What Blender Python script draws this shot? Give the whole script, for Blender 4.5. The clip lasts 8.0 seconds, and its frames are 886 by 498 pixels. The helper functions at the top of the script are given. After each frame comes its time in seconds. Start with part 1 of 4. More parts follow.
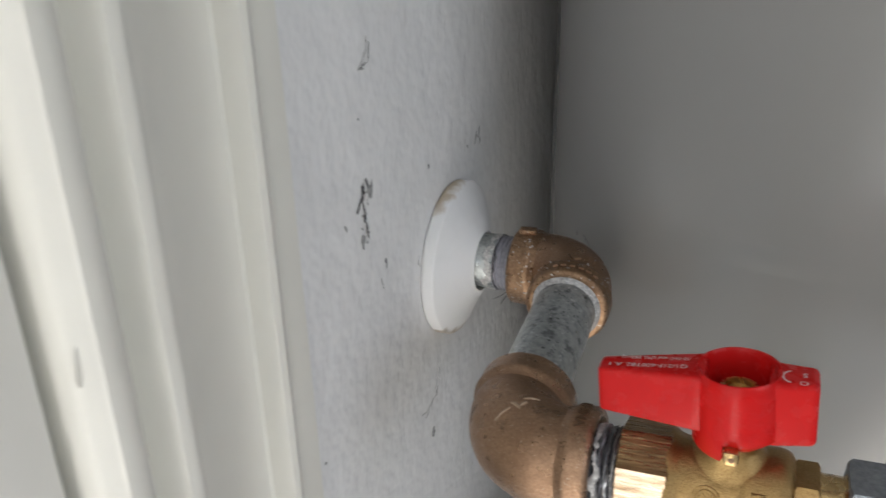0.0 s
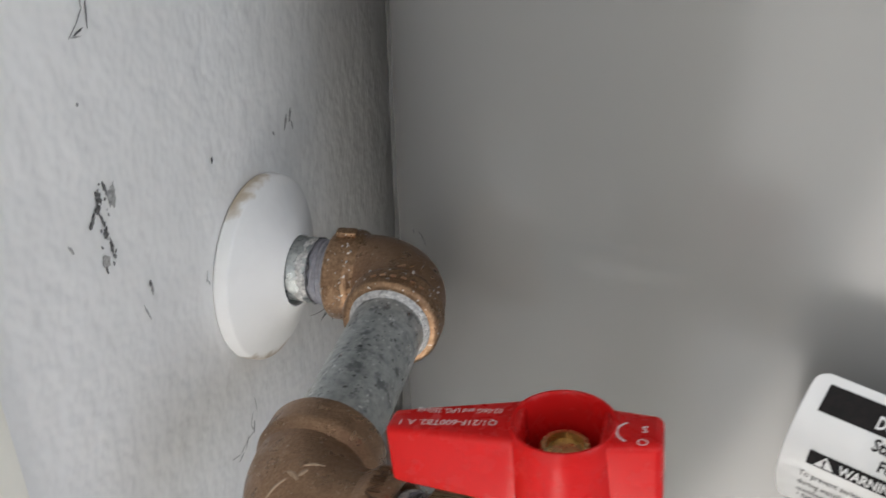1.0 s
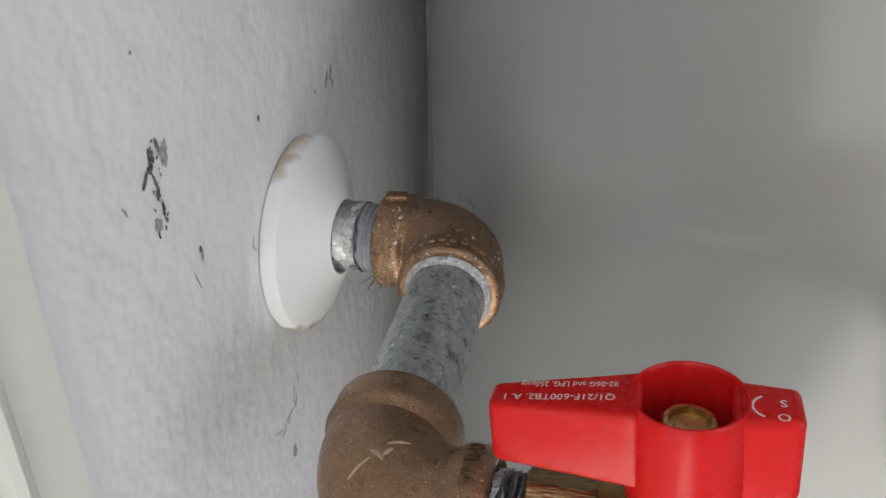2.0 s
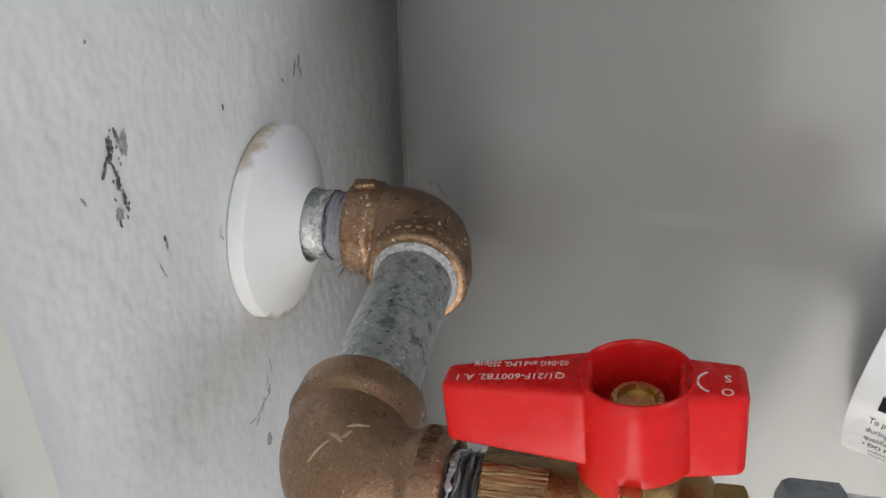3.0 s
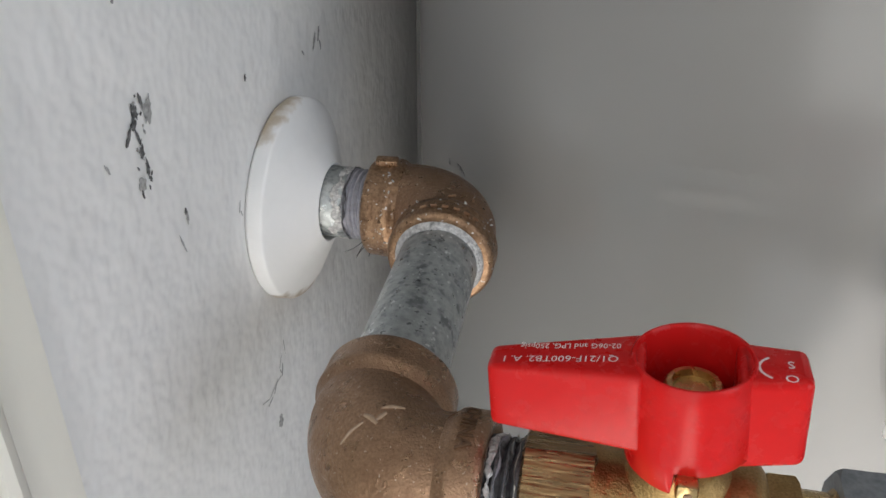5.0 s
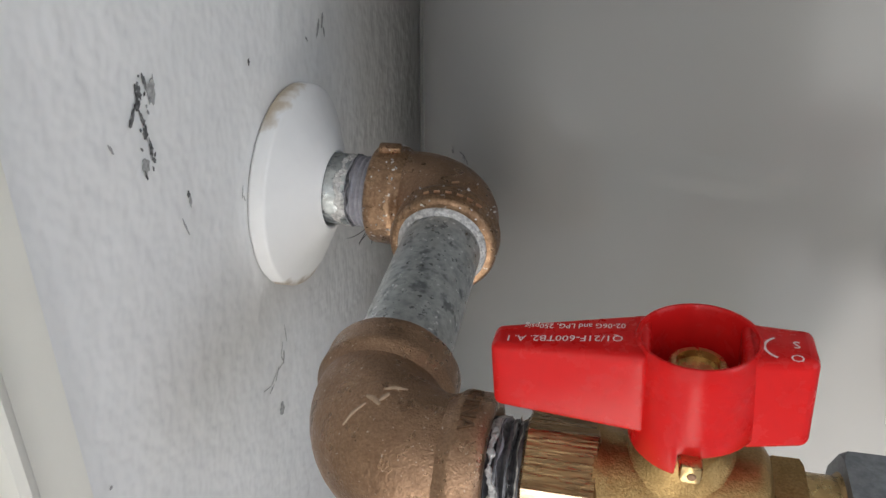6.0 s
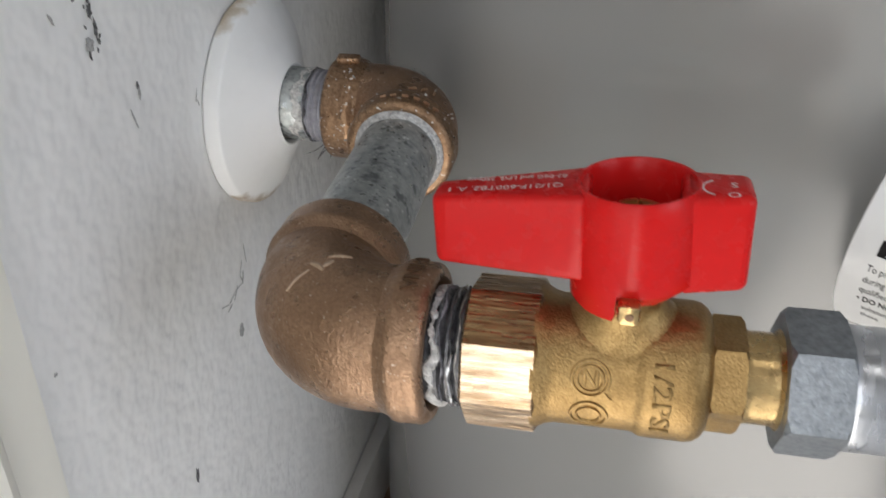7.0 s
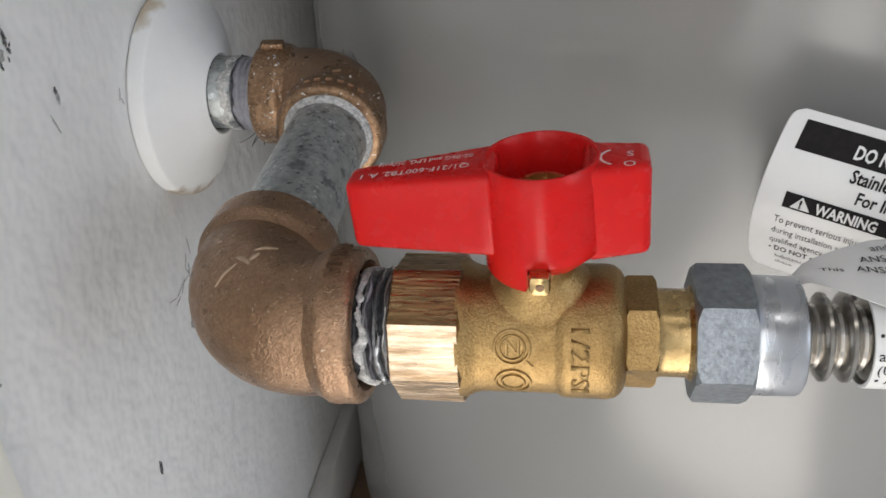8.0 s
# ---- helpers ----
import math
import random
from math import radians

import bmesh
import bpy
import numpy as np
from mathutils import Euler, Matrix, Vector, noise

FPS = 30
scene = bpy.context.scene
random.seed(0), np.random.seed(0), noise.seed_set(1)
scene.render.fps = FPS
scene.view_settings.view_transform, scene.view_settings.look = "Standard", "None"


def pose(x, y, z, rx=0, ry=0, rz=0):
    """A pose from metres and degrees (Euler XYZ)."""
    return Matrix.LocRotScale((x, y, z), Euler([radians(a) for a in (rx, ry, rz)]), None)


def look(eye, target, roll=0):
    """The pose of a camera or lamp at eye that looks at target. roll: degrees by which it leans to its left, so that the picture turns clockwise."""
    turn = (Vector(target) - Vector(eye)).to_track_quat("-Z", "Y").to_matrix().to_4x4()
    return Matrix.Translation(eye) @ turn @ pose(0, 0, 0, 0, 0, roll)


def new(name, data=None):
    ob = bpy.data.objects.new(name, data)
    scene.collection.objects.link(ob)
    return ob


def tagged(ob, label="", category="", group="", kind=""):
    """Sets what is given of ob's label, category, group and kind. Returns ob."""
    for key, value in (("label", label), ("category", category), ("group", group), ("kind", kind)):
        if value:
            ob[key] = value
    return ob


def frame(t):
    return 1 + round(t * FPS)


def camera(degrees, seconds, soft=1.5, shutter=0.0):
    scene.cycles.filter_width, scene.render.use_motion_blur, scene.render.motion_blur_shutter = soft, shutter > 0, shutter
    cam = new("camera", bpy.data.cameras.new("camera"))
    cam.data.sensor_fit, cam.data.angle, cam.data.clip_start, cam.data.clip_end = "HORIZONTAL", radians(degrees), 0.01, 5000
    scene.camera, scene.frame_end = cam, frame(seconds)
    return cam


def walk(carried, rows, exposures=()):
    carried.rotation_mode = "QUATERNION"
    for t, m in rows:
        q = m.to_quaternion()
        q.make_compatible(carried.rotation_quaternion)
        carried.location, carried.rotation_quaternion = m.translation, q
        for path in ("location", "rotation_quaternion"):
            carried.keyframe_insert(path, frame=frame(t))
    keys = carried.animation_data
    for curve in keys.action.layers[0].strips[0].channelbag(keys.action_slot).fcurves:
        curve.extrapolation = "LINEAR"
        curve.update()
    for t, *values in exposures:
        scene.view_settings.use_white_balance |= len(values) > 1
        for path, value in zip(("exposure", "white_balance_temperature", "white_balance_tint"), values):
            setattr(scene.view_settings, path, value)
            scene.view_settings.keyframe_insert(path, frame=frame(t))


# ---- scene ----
cam = camera(58.0, 8.0, soft=1.5, shutter=0.3)
PATH = [
    (0, (-0.00000, -0.00000, 0.41000), (-0.3620, 0.8400, 0.0059), -1.15),
    (0.3, (0.01511, 0.01722, 0.40443), (-0.3452, 0.8560, -0.0037), -1.38),
    (0.5, (0.02259, 0.03113, 0.40342), (-0.3228, 0.8763, -0.0045), -2.06),
    (0.7, (0.02635, 0.04650, 0.40284), (-0.2629, 0.9081, -0.0141), -1.33),
    (1, (0.01123, 0.05612, 0.39634), (-0.2366, 0.9252, -0.0318), -0.81),
    (1.5, (-0.00400, 0.05821, 0.38758), (-0.2429, 0.9195, -0.0610), -0.65),
    (1.7, (-0.01134, 0.06077, 0.38912), (-0.2455, 0.9205, -0.0648), -0.50),
    (2.8, (-0.00492, 0.06168, 0.38864), (-0.2274, 0.9160, -0.0810), -1.10),
    (3, (-0.00378, 0.06129, 0.38842), (-0.2232, 0.9162, -0.0818), -1.12),
    (3.5, (-0.00702, 0.06189, 0.38925), (-0.2224, 0.9163, -0.0837), -0.95),
    (4, (-0.01294, 0.06277, 0.38746), (-0.2234, 0.9170, -0.0879), -0.38),
    (4.5, (-0.01178, 0.06315, 0.38718), (-0.2199, 0.9156, -0.0925), 0.18),
    (5, (-0.01405, 0.06308, 0.38402), (-0.2192, 0.9137, -0.1002), 0.47),
    (5.2, (-0.01422, 0.06225, 0.38197), (-0.2186, 0.9122, -0.1036), 0.66),
    (6.5, (-0.01445, 0.06145, 0.38014), (-0.2190, 0.9110, -0.1061), 0.93),
    (7, (-0.00545, 0.05409, 0.36132), (-0.1865, 0.9026, -0.1359), 1.74),
    (7.2, (-0.00165, 0.05270, 0.36070), (-0.1785, 0.8949, -0.1487), 0.88),
    (7.5, (0.00003, 0.05184, 0.36186), (-0.1663, 0.8823, -0.1698), -1.04),
    (8, (0.00341, 0.05371, 0.36585), (-0.1363, 0.8873, -0.1685), -1.59),
]
EXPOSURE = 2.55
walk(cam, [(t, look(eye, target, roll)) for t, eye, target, roll in PATH],
     [(t, EXPOSURE + e) for t, e in ((0, -0.26), (0.5, -0.30), (1.0, 0), (6.5, 0), (7.0, -0.1), (8.0, -0.1))])

# ---- light: sun on the pale floor, added lamps at two made-up openings, doorway and ceiling ----
SUN_UP, SUN_TURN = 50.0, 180.0
world = bpy.data.worlds.new("world")
scene.world = world
world.use_nodes = True
sky = world.node_tree.nodes.new("ShaderNodeTexSky")
sky.sky_type, sky.sun_disc = "NISHITA", False
sky.sun_elevation, sky.sun_rotation = radians(SUN_UP), radians(SUN_TURN)
world.node_tree.links.new(sky.outputs[0], world.node_tree.nodes["Background"].inputs[0])
world.node_tree.nodes["Background"].inputs[1].default_value = 0.05

# made-up openings in unseen walls, sized to shape the light
EAST_Y, EAST_Z, EAST_W, EAST_H = -0.60, 0.90, 1.1, 1.0
SOUTH_X, SOUTH_Z, SOUTH_W, SOUTH_H = 0.005, 0.895, 0.22, 1.69
ROOM_Y0, ROOM_Y1, ROOM_X1, ROOM_H = -1.25, 1.0, 1.35, 2.35


def area(name, m, w, h, watts, colour=(1, 1, 1)):
    data = bpy.data.lights.new(name, "AREA")
    data.shape, data.size, data.size_y, data.energy, data.color = "RECTANGLE", w, h, watts, colour
    ob = new(name, data)
    ob.matrix_world = m
    return ob


sun = new("sun", bpy.data.lights.new("sun", "SUN"))
sun.data.energy, sun.data.angle, sun.data.color = 3.2, radians(0.5), (1.0, 0.95, 0.89)
sun.matrix_world = look((0, 0, 0), (-math.sin(radians(SUN_TURN)) * math.cos(radians(SUN_UP)), -math.cos(radians(SUN_TURN)) * math.cos(radians(SUN_UP)), -math.sin(radians(SUN_UP))))
# added fill lamps; no window or ceiling lamp is known here
area("east_fill", look((ROOM_X1 + 0.03, EAST_Y, EAST_Z), (0, EAST_Y, EAST_Z)), EAST_W, EAST_H, 1.2, (1.0, 0.975, 0.95))
area("south_fill", look((SOUTH_X, ROOM_Y0 - 0.03, SOUTH_Z), (SOUTH_X, 0, SOUTH_Z)), SOUTH_W, SOUTH_H, 0.65, (1.0, 0.97, 0.93))
area("doorway_fill", look((-0.24, -0.34, 0.42), (0.5, -0.10, 0.30)), 0.72, 0.80, 0.40, (1.0, 0.95, 0.88))
area("overhead_fill", look((0.5, -0.5, ROOM_H - 0.08), (0.5, -0.5, 0)), 0.3, 0.3, 0.3, (1.0, 0.96, 0.90))


# ---- materials ----
def mat(name, colour, rough=0.5, metal=0.0, grain=0.0, grain_size=200.0, stain=0.0, stain_size=15.0, dark=None, bump=0.0, bump_size=300.0, bump2=0.0, bump2_size=40.0, rough_var=0.0, coat=0.0, relief=0.22, bump_detail=3.0, stretch=(1, 1, 1), edge=(0.48, 0.72), spec=0.5, specks=0.0, speck_size=900.0, speck_colour=(0.72, 0.70, 0.66)):
    """A surface with variation at two scales: fine grain and larger stains in colour, roughness and relief."""
    m = bpy.data.materials.new(name)
    m.use_nodes = True
    nt = m.node_tree
    b = nt.nodes["Principled BSDF"]
    b.inputs["Roughness"].default_value, b.inputs["Metallic"].default_value = rough, metal
    b.inputs["Coat Weight"].default_value = coat
    co = nt.nodes.new("ShaderNodeTexCoord")
    place = nt.nodes.new("ShaderNodeMapping")
    place.inputs["Scale"].default_value = stretch
    nt.links.new(co.outputs["Object"], place.inputs["Vector"])
    b.inputs["Specular IOR Level"].default_value = spec
    colour = (*colour, 1)
    dark = (*(dark or [c * 0.45 for c in colour[:3]]), 1)

    def noise_node(size, detail=4.0, rough_n=0.6):
        n = nt.nodes.new("ShaderNodeTexNoise")
        n.inputs["Scale"].default_value, n.inputs["Detail"].default_value, n.inputs["Roughness"].default_value = size, detail, rough_n
        nt.links.new(place.outputs["Vector"], n.inputs["Vector"])
        return n.outputs["Fac"]

    def spread(src, lo, hi, a, z):
        r = nt.nodes.new("ShaderNodeMapRange")
        r.inputs["From Min"].default_value, r.inputs["From Max"].default_value, r.inputs["To Min"].default_value, r.inputs["To Max"].default_value = lo, hi, a, z
        nt.links.new(src, r.inputs["Value"])
        return r.outputs["Result"]

    def mix(fac, a, z):
        x = nt.nodes.new("ShaderNodeMix")
        x.data_type = "RGBA"
        for sock, v in ((x.inputs["Factor"], fac), (x.inputs["A"], a), (x.inputs["B"], z)):
            if isinstance(v, tuple):
                sock.default_value = v
            else:
                nt.links.new(v, sock)
        return x.outputs["Result"]

    src = None
    if grain:
        src = mix(spread(noise_node(grain_size), 0.35, 0.7, 0, grain), colour, dark)
    if stain:
        src = mix(spread(noise_node(stain_size, 5), edge[0], edge[1], 0, stain), src or colour, dark)
    if specks:
        fac = spread(noise_node(speck_size, 2, 0.5), 0.70 - 0.05 * specks, 0.74 - 0.05 * specks, 0, 0.9)
        src = mix(fac, src or colour, (*speck_colour, 1))
        metal_out = spread(fac, 0, 0.9, metal, 0.0)
        nt.links.new(metal_out, b.inputs["Metallic"])
    if src:
        nt.links.new(src, b.inputs["Base Color"])
    else:
        b.inputs["Base Color"].default_value = colour
    if rough_var:
        nt.links.new(spread(noise_node(stain_size * 2.7, 4), 0.35, 0.65, max(rough - rough_var, 0.03), min(rough + rough_var, 1)), b.inputs["Roughness"])
    last = None
    for amount, size in ((bump, bump_size), (bump2, bump2_size)):
        if amount:
            k = nt.nodes.new("ShaderNodeBump")
            k.inputs["Strength"].default_value, k.inputs["Distance"].default_value = 1.0, amount * relief
            nt.links.new(noise_node(size, bump_detail, 0.5), k.inputs["Height"])
            if last:
                nt.links.new(last, k.inputs["Normal"])
            last = k.outputs["Normal"]
    if last:
        nt.links.new(last, b.inputs["Normal"])
    return m


WALL = mat("wall_paint", (0.82, 0.82, 0.81), 0.5, grain=0.06, grain_size=60, stain=0.10, stain_size=14, bump=0.0006, bump_size=210, bump2=0.0010, bump2_size=85, relief=0.95, bump_detail=1.2)
# tone of the unseen walls and ceiling, set for the light they bounce
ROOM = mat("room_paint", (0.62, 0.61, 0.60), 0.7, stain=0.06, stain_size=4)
TRIM = mat("trim_gloss_paint", (0.80, 0.785, 0.71), 0.36, grain=0.05, grain_size=60, stain=0.04, stain_size=9, bump=0.0002, bump_size=60)
DOOR = mat("door_paint", (0.70, 0.69, 0.64), 0.45, stain=0.05, stain_size=6, bump=0.0002, bump_size=80)
FLOOR = mat("floor_vinyl", (0.74, 0.73, 0.71), 0.55, grain=0.1, grain_size=60, stain=0.12, stain_size=8)
STRIP_BROWN = mat("brown_strip", (0.16, 0.10, 0.06), 0.65, grain=0.6, grain_size=60, stain=0.5, stain_size=14, bump=0.0008, bump_size=90)
BASE = mat("baseboard_paint", (0.62, 0.61, 0.59), 0.5, grain=0.2, grain_size=60, stain=0.3, stain_size=18)
# enamel coloured darker than its white, to offset strong light on the tank
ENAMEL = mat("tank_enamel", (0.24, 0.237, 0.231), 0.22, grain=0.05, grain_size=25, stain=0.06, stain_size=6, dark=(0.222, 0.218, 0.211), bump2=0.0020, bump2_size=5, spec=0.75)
SCUFF = mat("scuff_black", (0.035, 0.035, 0.035), 0.8, grain=0.7, grain_size=900, dark=(0.3, 0.3, 0.3))
SMEAR = mat("scuff_grey", (0.26, 0.26, 0.255), 0.8, grain=0.8, grain_size=900, dark=(0.55, 0.55, 0.54))
# pale specks here are sparkle painted into the bronze's colour
BRONZE = mat("cast_bronze", (0.37, 0.235, 0.148), 0.36, 0.88, grain=0.5, grain_size=1400, stain=0.5, stain_size=75, dark=(0.15, 0.083, 0.047), bump=0.0004, bump_size=2300, bump2=0.0004, bump2_size=800, rough_var=0.12, relief=0.45, specks=0.12, speck_size=1500, speck_colour=(0.60, 0.50, 0.40))
BRONZE_RAW = mat("worn_bronze", (0.38, 0.245, 0.150), 0.38, 0.92, grain=0.7, grain_size=1000, stain=0.6, stain_size=190, dark=(0.13, 0.07, 0.038), bump=0.0004, bump_size=1700, bump2=0.0006, bump2_size=600, rough_var=0.12, relief=0.45, specks=0.5, speck_size=700)
BRASS = mat("cast_brass", (0.42, 0.28, 0.118), 0.40, 0.94, grain=0.6, grain_size=2200, stain=0.5, stain_size=95, dark=(0.15, 0.085, 0.028), bump=0.00035, bump_size=2600, bump2=0.0003, bump2_size=700, rough_var=0.10, relief=0.40, edge=(0.46, 0.70))
BRASS_SMOOTH = mat("turned_brass", (0.56, 0.40, 0.19), 0.28, 1.0, grain=0.25, grain_size=900, stain=0.15, stain_size=190, dark=(0.23, 0.14, 0.05), bump=0.00006, bump_size=900, rough_var=0.08)
BRASS_RUBBED = mat("rubbed_brass", (0.46, 0.30, 0.14), 0.30, 0.95, grain=0.6, grain_size=1500, stain=0.55, stain_size=420, dark=(0.14, 0.08, 0.038), bump=0.0006, bump_size=1300, rough_var=0.12, relief=0.45, stretch=(0.12, 1, 1), edge=(0.46, 0.60))
# brighter brass for the lower flats: scraping plus the floor's reflection in the colour
BRASS_WORN_LIT = mat("worn_lit_brass", (0.86, 0.69, 0.52), 0.28, 1.0, grain=0.5, grain_size=1300, stain=0.7, stain_size=520, dark=(0.26, 0.15, 0.06), bump=0.0006, bump_size=1400, rough_var=0.13, relief=0.5, stretch=(0.10, 1, 1), edge=(0.46, 0.62))
GALV = mat("galvanised_steel", (0.45, 0.475, 0.47), 0.40, 0.7, grain=0.5, grain_size=420, stain=0.75, stain_size=230, dark=(0.10, 0.112, 0.117), bump=0.0004, bump_size=500, rough_var=0.14, edge=(0.55, 0.65), relief=0.35, specks=0.8, speck_size=600, speck_colour=(0.66, 0.68, 0.68))
ZINC = mat("zinc_plate", (0.50, 0.52, 0.55), 0.30, 0.9, grain=0.25, grain_size=500, stain=0.12, stain_size=90, bump=0.00015, bump_size=900, rough_var=0.1, stretch=(1, 0.3, 0.3))
ZINC_ROUGH = mat("zinc_rough", (0.32, 0.345, 0.37), 0.40, 0.9, grain=0.6, grain_size=800, stain=0.3, stain_size=120, bump=0.0003, bump_size=1500, relief=0.40)
STEEL = mat("corrugated_stainless", (0.40, 0.38, 0.35), 0.24, 1.0, stain=0.3, stain_size=120, bump=0.0001, bump_size=500)
THREAD = mat("thread_dark", (0.05, 0.05, 0.055), 0.35, 0.5, grain=0.6, grain_size=700, dark=(0.25, 0.25, 0.26))
TAPE = mat("thread_sealant_grey", (0.33, 0.33, 0.37), 0.5, 0.2, grain=0.5, grain_size=500, bump=0.0004, bump_size=600)
PASTE = mat("pipe_dope_white", (0.66, 0.65, 0.63), 0.6, grain=0.75, grain_size=900, dark=(0.14, 0.14, 0.14), bump=0.0012, bump_size=900, relief=0.6)
PLASTIC = mat("escutcheon_plastic", (0.90, 0.90, 0.89), 0.42, grain=0.04, grain_size=90, stain=0.08, stain_size=60, bump=0.0002, bump_size=200)
RED = mat("red_dipped_plastic", (0.50, 0.008, 0.008), 0.26, grain=0.10, grain_size=300, stain=0.12, stain_size=70, dark=(0.36, 0.012, 0.012), bump=0.00012, bump_size=350, rough_var=0.05, spec=0.20)
INK = mat("white_ink", (0.75, 0.70, 0.68), 0.6, grain=0.3, grain_size=1500, dark=(0.6, 0.1, 0.1))
PAPER = mat("tag_vinyl", (0.68, 0.68, 0.67), 0.36, grain=0.04, grain_size=200, stain=0.06, stain_size=40, bump=0.0004, bump_size=45)
PRINT = mat("tag_black_print", (0.014, 0.014, 0.014), 0.65, grain=0.2, grain_size=800, dark=(0.05, 0.03, 0.03), spec=0.08)
# dark bronze with grime and shade in one colour, for letters and stop
GRIME_SHADE = mat("grime_shade_bronze", (0.19, 0.115, 0.07), 0.5, 0.7, grain=0.6, grain_size=1200)
SCRATCH = mat("tan_scratch", (0.44, 0.32, 0.22), 0.55, 0.3, grain=0.5, grain_size=900)
HOLE = mat("stem_socket_dark", (0.10, 0.075, 0.035), 0.45, 0.8, grain=0.5, grain_size=400)


# ---- mesh helpers ----
def obj(name, bm, material, parent=None, label="", smooth=True, angle=0.6):
    me = bpy.data.meshes.new(name)
    bmesh.ops.recalc_face_normals(bm, faces=bm.faces[:])
    if smooth:
        for e in bm.edges:
            e.smooth = len(e.link_faces) != 2 or e.calc_face_angle(0) < angle
        for f in bm.faces:
            f.smooth = True
    bm.to_mesh(me)
    bm.free()
    me.materials.append(material)
    ob = new(name, me)
    if parent:
        ob.parent = parent
    return tagged(ob, label)


def part(name, bm, material, parent, label="", **k):
    return obj(name, bm, material, parent, label, **k)


def empty(name, label, category, group="", kind="", m=None):
    ob = new(name)
    ob.empty_display_size = 0.02
    if m:
        ob.matrix_world = m
    return tagged(ob, label, category, group, kind)


def box(bm, x0, x1, y0, y1, z0, z1, bevel=0.0):
    vs = bmesh.ops.create_cube(bm, size=1.0)["verts"]
    bmesh.ops.transform(bm, verts=vs, matrix=Matrix.Translation(((x0 + x1) / 2, (y0 + y1) / 2, (z0 + z1) / 2)) @ Matrix.Diagonal((x1 - x0, y1 - y0, z1 - z0, 1)))
    if bevel:
        es = {e for v in vs for e in v.link_edges}
        bmesh.ops.bevel(bm, geom=list(es), offset=bevel, segments=2, affect="EDGES", profile=0.5)
    return bm


def axis_frame(start, way):
    """Local z runs along way from start."""
    q = Vector(way).normalized().to_track_quat("Z", "Y")
    return Matrix.LocRotScale(start, q, None)


def lathe(bm, profile, m, seg=64, wobble=0.0, turn=0.0, closed=True, arc=None):
    """Turns (s, r) pairs round local z of m. A ring with r = 0 is a tip. arc: only these degrees."""
    rings = []
    full = arc is None
    count = seg if full else seg + 1
    for s, r in profile:
        if r <= 1e-7:
            rings.append([bm.verts.new(m @ Vector((0, 0, s)))])
            continue
        ring = []
        for k in range(count):
            a = turn + (2 * math.pi * k / seg if full else radians(arc[0] + (arc[1] - arc[0]) * k / seg))
            p = Vector((r * math.cos(a), r * math.sin(a), s))
            if wobble:
                n = noise.noise(p * 260 + Vector((s * 90, 7, 3)))
                p.x *= 1 + wobble * n
                p.y *= 1 + wobble * n
            ring.append(bm.verts.new(m @ p))
        rings.append(ring)
    for a, b in zip(rings, rings[1:]):
        n = max(len(a), len(b))
        rng = range(n) if full else range(n - 1)
        for k in rng:
            j = (k + 1) % n
            if len(a) == 1 and len(b) == 1:
                continue
            if len(a) == 1:
                bm.faces.new((a[0], b[j], b[k]))
            elif len(b) == 1:
                bm.faces.new((a[k], a[j], b[0]))
            else:
                bm.faces.new((a[k], a[j], b[j], b[k]))
    return bm


def sweep(bm, points, radii, seg=40, side=Vector((0, 0, 1))):
    """A tube of round rings along points, each ring square to the path."""
    pts = [Vector(p) for p in points]
    rings = []
    for i, p in enumerate(pts):
        t = (pts[min(i + 1, len(pts) - 1)] - pts[max(i - 1, 0)]).normalized()
        u = side.cross(t).normalized()
        v = t.cross(u).normalized()
        rings.append([bm.verts.new(p + radii[i] * (math.cos(2 * math.pi * k / seg) * u + math.sin(2 * math.pi * k / seg) * v)) for k in range(seg)])
    for a, b in zip(rings, rings[1:]):
        for k in range(seg):
            j = (k + 1) % seg
            bm.faces.new((a[k], a[j], b[j], b[k]))
    bm.faces.new(rings[0])
    bm.faces.new(rings[-1])
    return bm


def text_bm(body, size, place, thick=0.0, align="LEFT", spread_x=1.0, bold=0.0):
    """Letters laid out flat (x right, y up, metres) and then put where place(x, y, lift) says."""
    cu = bpy.data.curves.new("letters", "FONT")
    cu.body, cu.size, cu.align_x, cu.resolution_u, cu.offset = body, size, align, 2, bold
    ob = bpy.data.objects.new("letters", cu)
    scene.collection.objects.link(ob)
    bpy.context.view_layer.update()
    me = bpy.data.meshes.new_from_object(ob.evaluated_get(bpy.context.evaluated_depsgraph_get()))
    bm = bmesh.new()
    bm.from_mesh(me)
    bpy.data.objects.remove(ob)
    bpy.data.curves.remove(cu)
    bpy.data.meshes.remove(me)
    bmesh.ops.remove_doubles(bm, verts=bm.verts[:], dist=size * 0.002)
    if thick:
        top = bmesh.ops.extrude_face_region(bm, geom=bm.faces[:])["geom"]
        raised = {v for v in top if isinstance(v, bmesh.types.BMVert)}
    else:
        raised = set(bm.verts)
    for v in bm.verts:
        v.co = place(v.co.x * spread_x, v.co.y, thick if v in raised else 0.0)
    return bm


def blob(bm, points, lift, thick, place):
    """A flat chip with an outline through points; place(u, v, h) puts it on its surface."""
    low = [bm.verts.new(place(u, v, 0)) for u, v in points]
    high = [bm.verts.new(place(u, v, thick)) for u, v in points]
    mid = bm.verts.new(place(sum(u for u, _ in points) / len(points), sum(v for _, v in points) / len(points), thick * 1.3))
    n = len(points)
    for k in range(n):
        j = (k + 1) % n
        bm.faces.new((low[k], low[j], high[j], high[k]))
        bm.faces.new((high[k], high[j], mid))
    return bm


# ---- the room ----
WX = -0.1117
OPEN_Y0, OPEN_Y1, OPEN_H = -0.74, 0.066, 2.02

